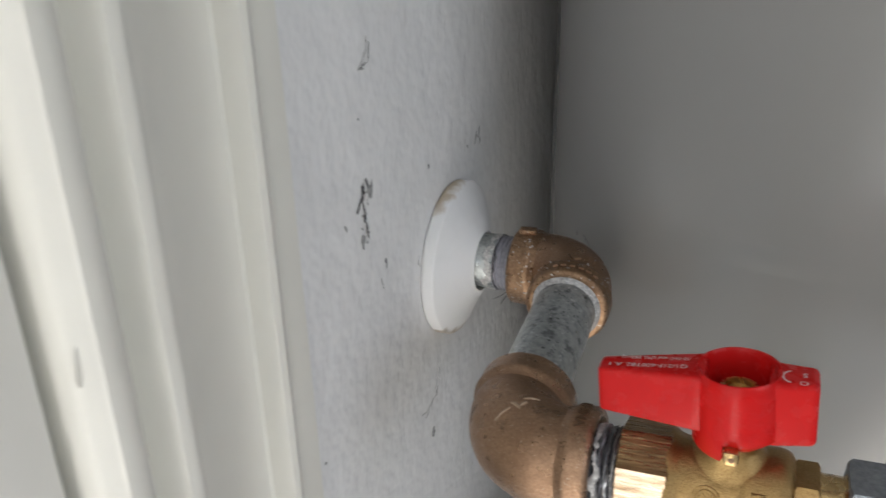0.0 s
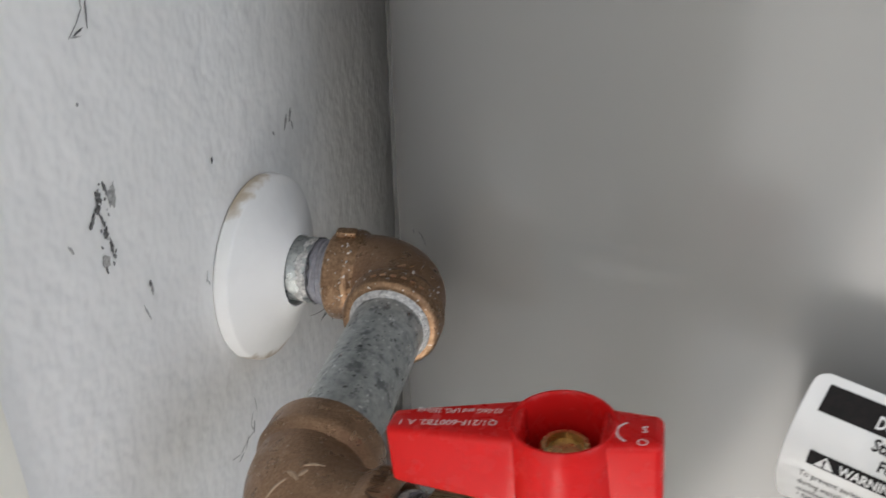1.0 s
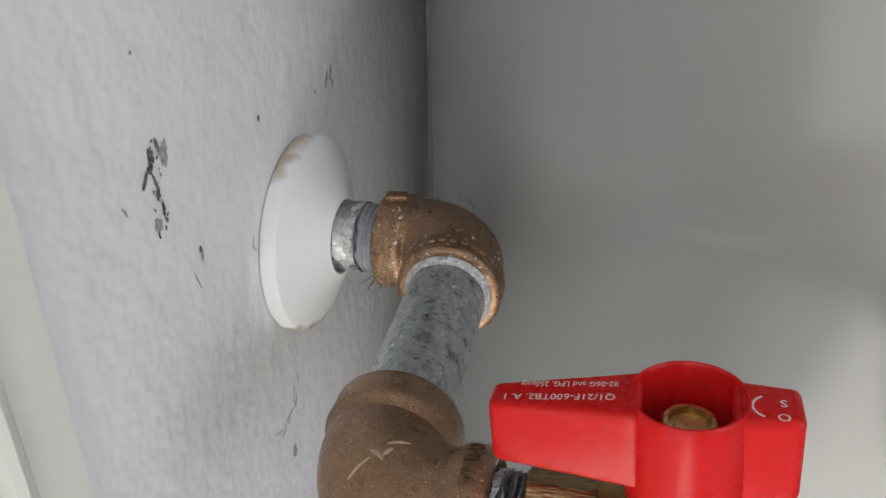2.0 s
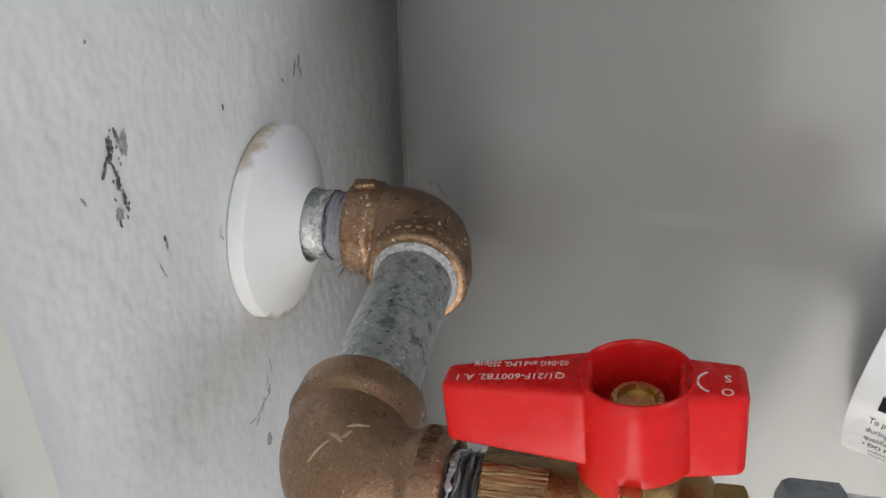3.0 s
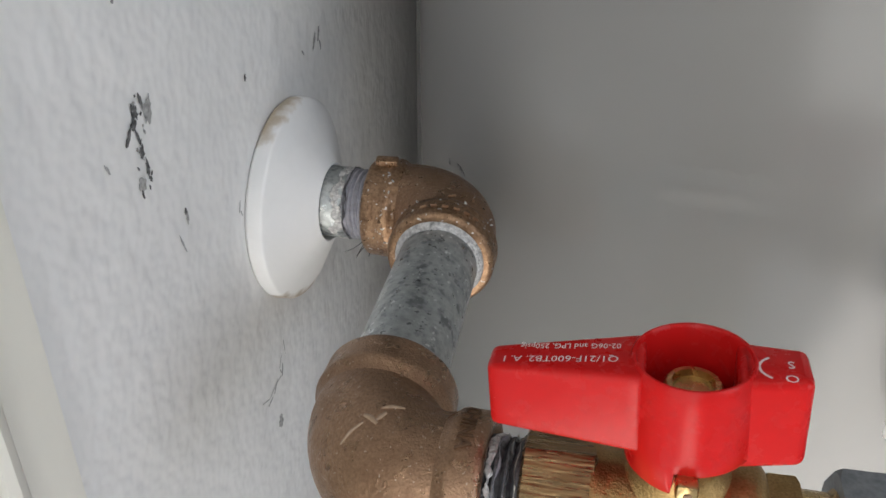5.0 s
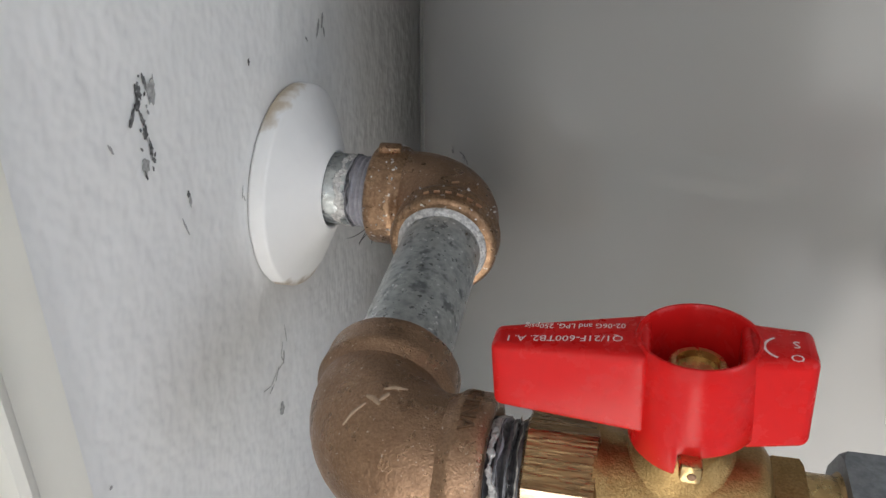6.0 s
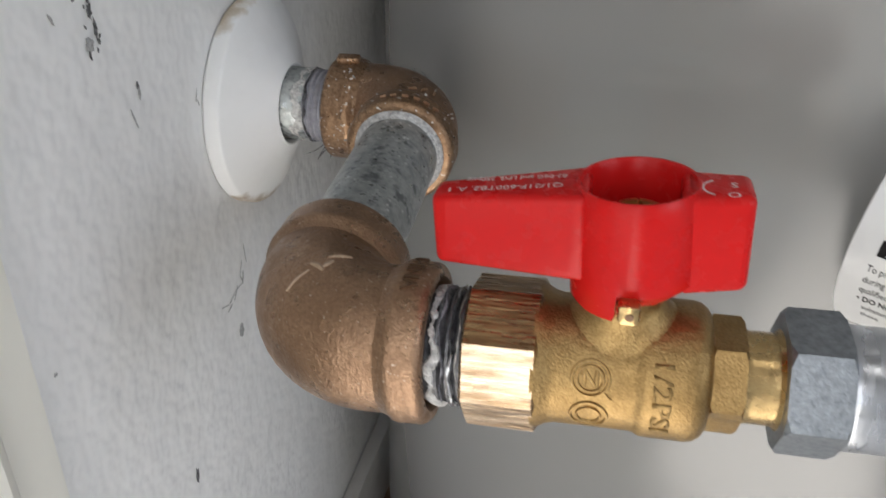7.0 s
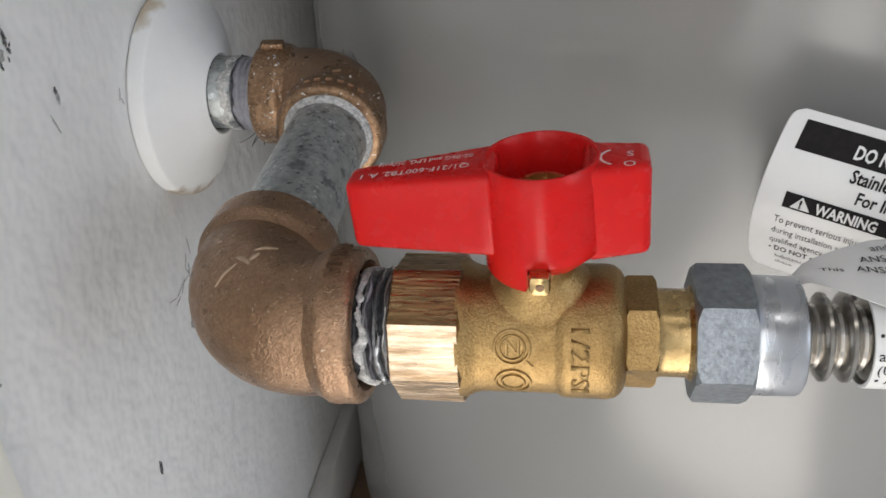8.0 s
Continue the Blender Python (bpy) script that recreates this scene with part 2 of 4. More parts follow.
bm = bmesh.new()
T = 0.11
box(bm, WX - T, WX, OPEN_Y1, ROOM_Y1, 0, ROOM_H)
box(bm, WX - T, WX, ROOM_Y0, OPEN_Y0, 0, ROOM_H)
box(bm, WX - T, WX, OPEN_Y0, OPEN_Y1, OPEN_H, ROOM_H)
wall_w = tagged(obj("wall_west", bm, WALL, smooth=False), "light grey orange-peel painted wall with black scuffs", "wall", kind="structure")
# unseen walls and ceiling added to close the room and bounce light
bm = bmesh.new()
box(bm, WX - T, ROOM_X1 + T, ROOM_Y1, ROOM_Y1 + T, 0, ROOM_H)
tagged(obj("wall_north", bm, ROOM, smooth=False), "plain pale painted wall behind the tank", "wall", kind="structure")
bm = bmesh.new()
wy0, wy1, wz0, wz1 = EAST_Y - EAST_W / 2, EAST_Y + EAST_W / 2, EAST_Z - EAST_H / 2, EAST_Z + EAST_H / 2
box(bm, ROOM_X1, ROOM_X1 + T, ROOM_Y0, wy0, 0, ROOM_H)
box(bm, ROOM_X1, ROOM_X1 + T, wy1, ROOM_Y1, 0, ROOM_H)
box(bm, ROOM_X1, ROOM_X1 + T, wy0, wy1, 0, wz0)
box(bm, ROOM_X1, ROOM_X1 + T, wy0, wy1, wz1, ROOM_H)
tagged(obj("wall_east", bm, ROOM, smooth=False), "plain pale painted side wall out of view, opened for an added lamp", "wall", kind="structure")
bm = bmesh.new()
wx0, wx1, wz0, wz1 = SOUTH_X - SOUTH_W / 2, SOUTH_X + SOUTH_W / 2, SOUTH_Z - SOUTH_H / 2, SOUTH_Z + SOUTH_H / 2
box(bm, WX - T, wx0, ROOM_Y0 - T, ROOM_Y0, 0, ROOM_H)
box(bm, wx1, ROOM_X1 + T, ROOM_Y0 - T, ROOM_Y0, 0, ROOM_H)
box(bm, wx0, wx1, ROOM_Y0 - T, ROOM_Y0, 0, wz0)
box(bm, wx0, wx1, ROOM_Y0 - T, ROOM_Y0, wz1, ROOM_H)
tagged(obj("wall_south", bm, ROOM, smooth=False), "plain pale painted wall out of view, slotted for the sun and an added lamp", "wall", kind="structure")
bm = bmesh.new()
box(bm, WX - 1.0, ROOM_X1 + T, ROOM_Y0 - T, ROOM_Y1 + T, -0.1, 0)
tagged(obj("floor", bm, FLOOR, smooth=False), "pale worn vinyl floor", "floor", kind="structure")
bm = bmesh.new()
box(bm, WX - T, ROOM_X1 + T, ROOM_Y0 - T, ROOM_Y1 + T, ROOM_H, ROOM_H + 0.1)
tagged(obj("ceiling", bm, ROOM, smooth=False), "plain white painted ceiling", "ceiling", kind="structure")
bm = bmesh.new()
box(bm, WX, WX + 0.008, 0.1528, ROOM_Y1, 0, 0.05, 0.0015)
tagged(obj("baseboard", bm, BASE), "low scuffed off-white baseboard along the wall", "baseboard", kind="structure")

# added strip that stands for the brown between baseboard and tank
bm = bmesh.new()
box(bm, WX + 0.0082, WX + 0.06, 0.30, 0.98, 0, 0.006, 0.0012)
tagged(obj("trim", bm, STRIP_BROWN), "brown strip added on the floor beside the baseboard", "floor strip", kind="structure")

# the jamb, and an unseen door added and set open for the doorway lamp
bm = bmesh.new()
box(bm, WX - T, WX - 0.001, OPEN_Y1 - 0.018, OPEN_Y1 - 0.001, 0, OPEN_H - 0.02, 0.001)
box(bm, WX + 0.0005, WX + 0.0165, OPEN_Y1 - 0.014, OPEN_Y1 + 0.0026, 0, OPEN_H - 0.02, 0.001)
tagged(obj("door_jamb", bm, DOOR), "white painted door jamb", "door jamb", kind="structure")
bm = bmesh.new()
box(bm, WX - 0.86, WX - T - 0.004, OPEN_Y0 - 0.040, OPEN_Y0 - 0.005, 0.012, OPEN_H - 0.004, 0.002)
tagged(obj("door_1", bm, DOOR), "plain white painted door, added out of view and set open", "door", kind="structure")

# moulded casing: (along the wall, out from the wall)
CASING = [(0.1558, 0.0), (0.1557, 0.0046), (0.1550, 0.0055), (0.1480, 0.0058), (0.1420, 0.0054), (0.1416, 0.0056), (0.1409, 0.0086), (0.1394, 0.0100), (0.1376, 0.0106), (0.1359, 0.0100), (0.1350, 0.0084), (0.1345, 0.0044), (0.1338, 0.0038),
          (0.1322, 0.0037), (0.1280, 0.0043), (0.1230, 0.0058), (0.1180, 0.0076), (0.1120, 0.0100), (0.1060, 0.0125), (0.1010, 0.0143), (0.0962, 0.0154), (0.0957, 0.0158), (0.0950, 0.0197), (0.0936, 0.0211), (0.0917, 0.0216), (0.0899, 0.0210), (0.0889, 0.0196), (0.0884, 0.0142), (0.0880, 0.0136),
          (0.0868, 0.0138), (0.0852, 0.0158), (0.0832, 0.0190), (0.0812, 0.0216), (0.0796, 0.0226), (0.0772, 0.0229), (0.0752, 0.0226), (0.0746, 0.0218), (0.0728, 0.0206), (0.0716, 0.0186), (0.0712, 0.0150), (0.0712, 0.0)]
bm = bmesh.new()
lo = [bm.verts.new((WX + p, y, 0.0)) for y, p in CASING]
hi = [bm.verts.new((WX + p, y, 2.1)) for y, p in CASING]
for k in range(len(CASING) - 1):
    bm.faces.new((lo[k], lo[k + 1], hi[k + 1], hi[k]))
bm.faces.new(lo), bm.faces.new(hi)
casing = tagged(obj("door_casing", bm, TRIM, angle=0.62), "cream gloss painted moulded door casing with a chip", "door casing", kind="structure")


# ---- water heater ----
TX, TY, TR = 0.095, 0.416, 0.200
heater = empty("water_heater", "glossy round water heater tank standing beside the wall, its white enamel darkened to offset strong light", "water heater", m=Matrix.Translation((TX, TY, 0)))
up = Matrix.Identity(4)
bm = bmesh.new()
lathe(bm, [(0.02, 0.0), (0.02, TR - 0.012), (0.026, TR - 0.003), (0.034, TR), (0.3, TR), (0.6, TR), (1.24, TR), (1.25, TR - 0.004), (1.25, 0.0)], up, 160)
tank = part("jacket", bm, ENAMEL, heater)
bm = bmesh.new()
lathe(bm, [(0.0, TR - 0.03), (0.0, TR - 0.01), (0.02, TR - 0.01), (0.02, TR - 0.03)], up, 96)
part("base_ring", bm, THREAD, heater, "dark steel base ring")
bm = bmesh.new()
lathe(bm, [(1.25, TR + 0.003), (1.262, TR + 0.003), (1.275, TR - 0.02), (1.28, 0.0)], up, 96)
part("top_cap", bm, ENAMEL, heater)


# ---- gas pipe run ----
E1 = Vector((-0.0597, 0.268, 0.2793))
V0 = Vector((0.0, 0.168, 0.2768))
VTILT = 3.45
HX, RT = 0.0035, 0.0354  # the handle: its axis along the valve, its top above the middle
VM = Matrix.Translation(V0) @ pose(0, 0, 0, 0, -VTILT, 0)
VX = VM.to_3x3() @ Vector((1, 0, 0))
E2 = VM @ Vector((-0.0552, 0, 0))
PIPE = (E2 - E1).normalized()
PR = 0.01068
NORTH = Vector((-1, 0, 0))
REACH = 0.0252

# wall plate round the pipe
plate = empty("escutcheon", "round white plastic pipe escutcheon, stained at its rim, against the wall", "escutcheon", m=axis_frame((WX, E1.y - 0.0004, E1.z - 0.0003), (1, 0, 0)))
bm = bmesh.new()
lathe(bm, [(0.0004, 0.0280), (0.0002, 0.0302), (0.0010, 0.0308), (0.0046, 0.0306), (0.0051, 0.0303), (0.0054, 0.0298), (0.0078, 0.0246), (0.0102, 0.0196), (0.0122, 0.0154), (0.0134, 0.0132), (0.0138, 0.0123), (0.0136, 0.0114), (0.0115, 0.0112), (0.004, 0.0112)], up, 128)
part("plate", bm, PLASTIC, plate)
bm = bmesh.new()
lathe(bm, [(0.004, 0.0112), (0.0132, 0.0113), (0.0140, 0.0117), (0.0140, 0.0122), (0.0136, 0.0126)], up, 64)
part("collar", bm, PLASTIC, plate)


def rust_angle(deg_up):
    """Angle in the plate's own frame of a direction given in degrees from the room's +y towards up."""
    d = plate.matrix_world.to_3x3().inverted() @ Vector((0, math.cos(radians(deg_up)), math.sin(radians(deg_up))))
    return math.degrees(math.atan2(d.y, d.x))




def rim_stains(m, spots):
    """Yellowed patches on the plate's rim: each a direction in the plate's own plane, with a ragged edge."""
    nt = m.node_tree
    bsdf = nt.nodes["Principled BSDF"]
    co = nt.nodes.new("ShaderNodeTexCoord")
    rag = nt.nodes.new("ShaderNodeTexNoise")
    rag.inputs["Scale"].default_value, rag.inputs["Detail"].default_value = 170, 5
    nt.links.new(co.outputs["Object"], rag.inputs["Vector"])
    src = bsdf.inputs["Base Color"].links[0].from_socket
    for deg, start, colour in spots:
        a = radians(rust_angle(deg))
        dot = nt.nodes.new("ShaderNodeVectorMath")
        dot.operation = "DOT_PRODUCT"
        dot.inputs[1].default_value = (math.cos(a) / 0.0314, math.sin(a) / 0.0314, -18.0)
        nt.links.new(co.outputs["Object"], dot.inputs[0])
        add = nt.nodes.new("ShaderNodeMath")
        add.operation = "MULTIPLY_ADD"
        add.inputs[1].default_value = 0.30
        nt.links.new(rag.outputs["Fac"], add.inputs[0])
        nt.links.new(dot.outputs["Value"], add.inputs[2])
        rng = nt.nodes.new("ShaderNodeMapRange")
        rng.inputs["From Min"].default_value, rng.inputs["From Max"].default_value, rng.inputs["To Max"].default_value = start, start + 0.10, 0.8
        nt.links.new(add.outputs[0], rng.inputs["Value"])
        x = nt.nodes.new("ShaderNodeMix")
        x.data_type = "RGBA"
        nt.links.new(rng.outputs["Result"], x.inputs["Factor"])
        nt.links.new(src, x.inputs["A"])
        x.inputs["B"].default_value = (*colour, 1)
        src = x.outputs["Result"]
    nt.links.new(src, bsdf.inputs["Base Color"])


rim_stains(PLASTIC, ((102, 0.98, (0.46, 0.35, 0.21)), (254, 0.90, (0.26, 0.17, 0.07))))

run = empty("gas_pipe", "galvanised gas pipe with two bronze elbows coming out of the wall", "gas pipe", m=Matrix.Translation((WX, E1.y, E1.z)))
RI = run.matrix_world.inverted()


def threads(bm, m, s0, s1, r, pitch=0.0018, depth=0.0006, seg=48):
    prof = [(s0, r * 0.6)]
    n = int((s1 - s0) / pitch)
    for k in range(n):
        a = s0 + k * pitch
        prof += [(a, r - depth), (a + pitch * 0.35, r), (a + pitch * 0.6, r)]
    prof += [(s1, r - depth), (s1, r * 0.6)]
    return lathe(bm, prof, m, seg, wobble=0.02)


# nipple out of the wall
m1 = RI @ axis_frame((WX, E1.y, E1.z), (1, 0, 0))
L1 = (E1.x - REACH) - WX
bm = bmesh.new()
lathe(bm, [(-0.03, 0.009), (-0.03, PR), (L1 - 0.0075, PR), (L1 - 0.0068, PR - 0.0004), (L1 - 0.0068, 0.008)], m1, 64)
nipple = part("nipple", bm, GALV, run)
bm = threads(bmesh.new(), m1, L1 - 0.0070, L1 + 0.004, PR - 0.0001, 0.0016, 0.0005)
part("thread", bm, TAPE, nipple, "grey sealed pipe thread")


def paste_ring(bm, m, s, r, width, seed, cover=0.7, seg=240, thick=0.0007):
    """A ragged smear of sealant round a pipe."""
    rnd = random.Random(seed)
    off = rnd.uniform(0, 50)
    rows = []
    for k in range(seg):
        a = 2 * math.pi * k / seg
        n = noise.noise(Vector((math.cos(a) * 2.2 + off, math.sin(a) * 2.2, 1.3))) + 0.5 * noise.noise(Vector((math.cos(a) * 9 + off, math.sin(a) * 9, 2.3)))
        w = width * max(0.15, cover + 0.9 * n)
        h = thick * max(0.15, 0.6 + noise.noise(Vector((math.cos(a) * 5 + off, math.sin(a) * 5, 4))))
        d = Vector((math.cos(a), math.sin(a), 0))
        z = Vector((0, 0, 1))
        j = (rnd.uniform(-0.05, 0.05) + 0.7 * noise.noise(Vector((math.cos(a) * 2.5 + off, math.sin(a) * 2.5, 8)))) * width
        rows.append([bm.verts.new(m @ (d * q + z * (s + t))) for q, t in ((r - 0.0002, -w / 2 + j), (r + h * 0.7, -w / 3 + j), (r + h, j), (r + h * 0.8, w / 4 + j), (r - 0.0002, w / 2 + j))])
    for k in range(seg):
        a, b = rows[k], rows[(k + 1) % seg]
        for i in range(4):
            bm.faces.new((a[i], b[i], b[i + 1], a[i + 1]))
    return bm


part("sealant", paste_ring(bmesh.new(), m1, L1 - 0.0085, PR, 0.0042, 11, 0.5, thick=0.00025), PASTE, nipple, "white smeared pipe sealant")
part("sealant", paste_ring(bmesh.new(), m1, L1 - 0.0060, PR + 0.0001, 0.0012, 14, 0.5, thick=0.0004), THREAD, nipple, "dark smear of sealant")


def elbow(name, centre, way_a, way_b, parent, label, band_a=0.0082, band_b=0.0082):
    """A cast screwed elbow: swept body, a thick band at each mouth and a rim; the arms run along way_a and way_b."""
    a, b = Vector(way_a).normalized(), Vector(way_b).normalized()
    inv = parent.matrix_world.inverted()
    bend, body_r, band_r = 0.0150, 0.0135, 0.0147
    pts, n = [], 18
    pts.append(centre + a * (REACH - 0.004))
    cc = centre + (a + b) * bend
    for k in range(n + 1):
        q = math.pi / 2 * k / n
        pts.append(cc - b * bend * math.cos(q) - a * bend * math.sin(q))
    pts.append(centre + b * (REACH - 0.004))
    side = a.cross(b).normalized()
    radii = [body_r] + [body_r + 0.0007 * math.sin(math.pi * k / n) for k in range(n + 1)] + [body_r]
    bm = bmesh.new()
    sweep(bm, [inv @ p for p in pts], radii, 56, side)
    shell = part(name, bm, BRONZE, parent, label)
    for w, band_l in ((a, band_a), (b, band_b)):
        m = inv @ axis_frame(centre + w * (REACH - band_l), w)
        bm = bmesh.new()
        lathe(bm, [(-0.0034, body_r - 0.0006), (-0.0022, body_r + 0.0000), (-0.0014, body_r + 0.0003), (-0.0008, band_r - 0.0006), (-0.0001, band_r - 0.0001), (0.0008, band_r + 0.0001), (0.0018, band_r), (band_l * 0.6, band_r - 0.0001), (band_l - 0.0014, band_r - 0.0001), (band_l - 0.0007, band_r - 0.0004), (band_l - 0.0002, band_r - 0.0009), (band_l, band_r - 0.0016), (band_l, PR + 0.0015), (band_l - 0.003, PR + 0.0002)], m, 96, wobble=0.006)
        part("band", bm, BRONZE_RAW if name == "wall_elbow" else BRONZE, shell)
    return shell


el1 = elbow("wall_elbow", E1, (-1, 0, 0), PIPE, run, "cast bronze elbow with worn shiny edges")
el2 = elbow("valve_elbow", E2, -PIPE, VX, run, "cast brown bronze elbow with a scratched mark", band_b=0.0062)

# raised lug and illegible cast marks on the first elbow
bm = bmesh.new()
box(bm, -0.0034, 0.0034, -0.0018, 0.0018, -0.001, 0.0016, 0.0008)
bmesh.ops.transform(bm, verts=bm.verts[:], matrix=RI @ pose(E1.x - REACH + 0.005, E1.y - 0.001, E1.z + 0.0147, 8, 0, 8))
part("lug", bm, BRONZE_RAW, el1)


def mark_bars(name, spots, place, size, material, parent):
    for u, v, turn in spots:
        bm = bmesh.new()
        box(bm, -size[0] / 2, size[0] / 2, -size[1] / 2, size[1] / 2, -0.0004, 0.0004, 0.00015)
        bmesh.ops.transform(bm, verts=bm.verts[:], matrix=place(u, v, turn))
        part(name, bm, material, parent)


def on_band(centre, way, r, s, phi, turn):
    """Pose on a band round the arm way at s from the centre, phi degrees from straight up."""
    w = Vector(way).normalized()
    e = Vector((0, 0, 1))
    e = (e - w * e.dot(w)).normalized()
    g = w.cross(e)
    n = e * math.cos(radians(phi)) + g * math.sin(radians(phi))
    t = n.cross(w)
    rot = Matrix((w, -t, n)).transposed().to_4x4()
    return RI @ Matrix.Translation(centre + w * s + n * r) @ rot @ pose(0, 0, 0, 0, 0, turn)


mark_bars("cast_mark", [(p, 0.0213, 85) for p in (-38, -27, -16, -4, 8, 19)], lambda u, v, t: on_band(E1, PIPE, 0.0149, v, u, t), (0.0017, 0.0005), BRONZE, el1)
mark_bars("cast_mark", [(p, 0.012 + 0.0012 * k, 30 * k) for k, p in enumerate((-30, -18, -6))], lambda u, v, t: on_band(E1, PIPE, 0.0143, v, u, t), (0.0022, 0.0005), BRONZE_RAW, el1)

# flecks of white paint and sealant on the first elbow
rnd = random.Random(5)
mark_bars("paint_fleck", [(rnd.uniform(-110, 25), rnd.uniform(0.0165, 0.0185), rnd.uniform(0, 180)) for _ in range(8)], lambda u, v, t: on_band(E1, (-1, 0, 0), 0.0147, v, u, t), (0.0009, 0.0003), PASTE, el1)
mark_bars("paint_fleck", [(rnd.uniform(-110, 25), rnd.uniform(0.0190, 0.0245), rnd.uniform(0, 180)) for _ in range(8)], lambda u, v, t: on_band(E1, (-1, 0, 0), 0.0147, v, u, t), (0.0005, 0.0003), PASTE, el1)
mark_bars("paint_fleck", [(rnd.uniform(-60, 60), rnd.uniform(0.0130, 0.0180), rnd.uniform(0, 180)) for _ in range(9)], lambda u, v, t: on_band(E1, PIPE, 0.0141 if v < 0.0155 else 0.0147, v, u, t), (0.0006, 0.0003), PASTE, el1)

# the pipe between the elbows
m2 = RI @ axis_frame(E1 + PIPE * (REACH - 0.012), PIPE)
L2 = (E2 - E1).length - 2 * REACH + 0.024
bm = bmesh.new()
lathe(bm, [(0, 0.008), (0, PR)] + [(L2 * k / 12, PR) for k in range(1, 12)] + [(L2, PR), (L2, 0.008)], m2, 72)
pipe = part("pipe", bm, GALV, run, "mottled grey galvanised pipe")
bm = bmesh.new()
lathe(bm, [(0.0095, PR - 0.0002), (0.0098, PR + 0.0016), (0.0120, PR + 0.0014), (0.0128, PR + 0.0007), (0.0134, PR + 0.0002), (0.0138, PR - 0.0002)], m2, 96, wobble=0.03)
part("sealant", bm, PASTE, pipe, "white ring of pipe sealant")
part("sealant", paste_ring(bmesh.new(), m2, L2 - 0.0122, PR, 0.0012, 22, 0.6, thick=0.0006), PASTE, pipe, "white pipe sealant")

# short threaded nipple into the valve
m3 = RI @ VM @ pose(-0.0312, 0, 0, 0, 90, 0)
bm = threads(bmesh.new(), m3, 0, 0.0087, PR - 0.0002, 0.0019, 0.0009)
close = part("close_nipple", bm, THREAD, run, "black oily pipe thread")
part("sealant", paste_ring(bmesh.new(), m3, 0.0020, PR - 0.0002, 0.0026, 31, 0.7, thick=0.0006), PASTE, close, "grey-white pipe sealant")
part("sealant", paste_ring(bmesh.new(), m3, 0.0034, PR - 0.0003, 0.0012, 37, 0.1, thick=0.0006), TAPE, close, "grey torn tape")
part("sealant", paste_ring(bmesh.new(), m3, 0.0064, PR - 0.0003, 0.0008, 38, 0.05, thick=0.0006), PASTE, close, "grey-white torn tape")
part("sealant", paste_ring(bmesh.new(), m3, 0.0052, PR - 0.0004, 0.0011, 33, 0.6, thick=0.0008), ZINC, close, "silvery tape")


# ---- gas valve ----
valve = empty("gas_valve", "brass gas ball valve with its red lever handle along the pipe", "gas valve", m=VM)
ALONG = pose(0, 0, 0, 0, 90, 0)


def hexagon(bm, s0, s1, r, chamfer, m, turn=0.0, sides=6, bore=0.004):
    """A bevelled polygonal nut along local z."""
    lathe(bm, [(s0, bore), (s0, r - chamfer), (s0 + chamfer * 0.6, r), (s1 - chamfer * 0.6, r), (s1, r - chamfer), (s1, bore)], m, sides, turn=turn)
    return bm


def hex_nut(bm, s0, s1, flat, crown, m, turn=0.0, bore=0.004, sides=6, steps=16):
    """A nut with flat faces and turned-down corners: flat is half the width across flats, crown the radius of its round ends."""
    n = sides * steps
    rings = [[] for _ in range(6)]
    for k in range(n):
        a = 2 * math.pi * k / n
        q = (a + math.pi / sides) % (2 * math.pi / sides) - math.pi / sides
        h = flat / math.cos(q)
        slip = max(0.0, h - crown) * 0.75
        d = Vector((math.cos(a + turn), math.sin(a + turn), 0))
        for ring, (r, z) in zip(rings, ((bore, s0), (min(h, crown), s0), (h, s0 + slip), (h, s1 - slip), (min(h, crown), s1), (bore, s1))):
            ring.append(bm.verts.new(m @ (d * r + Vector((0, 0, z)))))
    for a, b in zip(rings, rings[1:]):
        for k in range(n):
            j = (k + 1) % n
            bm.faces.new((a[k], a[j], b[j], b[k]))
    bmesh.ops.remove_doubles(bm, verts=bm.verts[:], dist=1e-6)
    return bm


BODY = [(-0.0122, 0.009), (-0.0122, 0.0126), (-0.0112, 0.0124), (-0.0100, 0.0117), (-0.0085, 0.0113), (0.0018, 0.0112), (0.0042, 0.0112), (0.0049, 0.0114), (0.0056, 0.0118), (0.0066, 0.0119), (0.0112, 0.0119), (0.0130, 0.0119), (0.0144, 0.0116), (0.0154, 0.0109), (0.0160, 0.0100), (0.0163, 0.0088), (0.0163, 0.006)]


def body_radius(x):
    """The barrel's radius at x along the valve."""
    for (x0, r0), (x1, r1) in zip(BODY[1:], BODY[2:]):
        if x0 <= x <= x1 and x1 > x0:
            return r0 + (r1 - r0) * (x - x0) / (x1 - x0)
    return BODY[-2][1]


bm = bmesh.new()
lathe(bm, BODY, ALONG, 96)
body = part("body", bm, BRASS, valve)

# inlet with eight flats; two lower ones wrench-scraped, with reflected light coloured in
bm = bmesh.new()
hexagon(bm, -0.0240, -0.0112, 0.0134, 0.0009, ALONG, radians(7), 8, 0.0108)
bmesh.ops.bevel(bm, geom=[e for e in bm.edges if e.calc_face_angle(0) > 0.3], offset=0.0003, segments=2, affect="EDGES")
collar = part("inlet_collar", bm, BRASS_RUBBED, valve, "scraped brass inlet, its lower flats coloured brighter for reflected light")
collar.data.materials.append(BRASS_WORN_LIT)
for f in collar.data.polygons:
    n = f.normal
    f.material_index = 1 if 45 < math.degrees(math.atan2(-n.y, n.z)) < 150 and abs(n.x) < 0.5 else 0

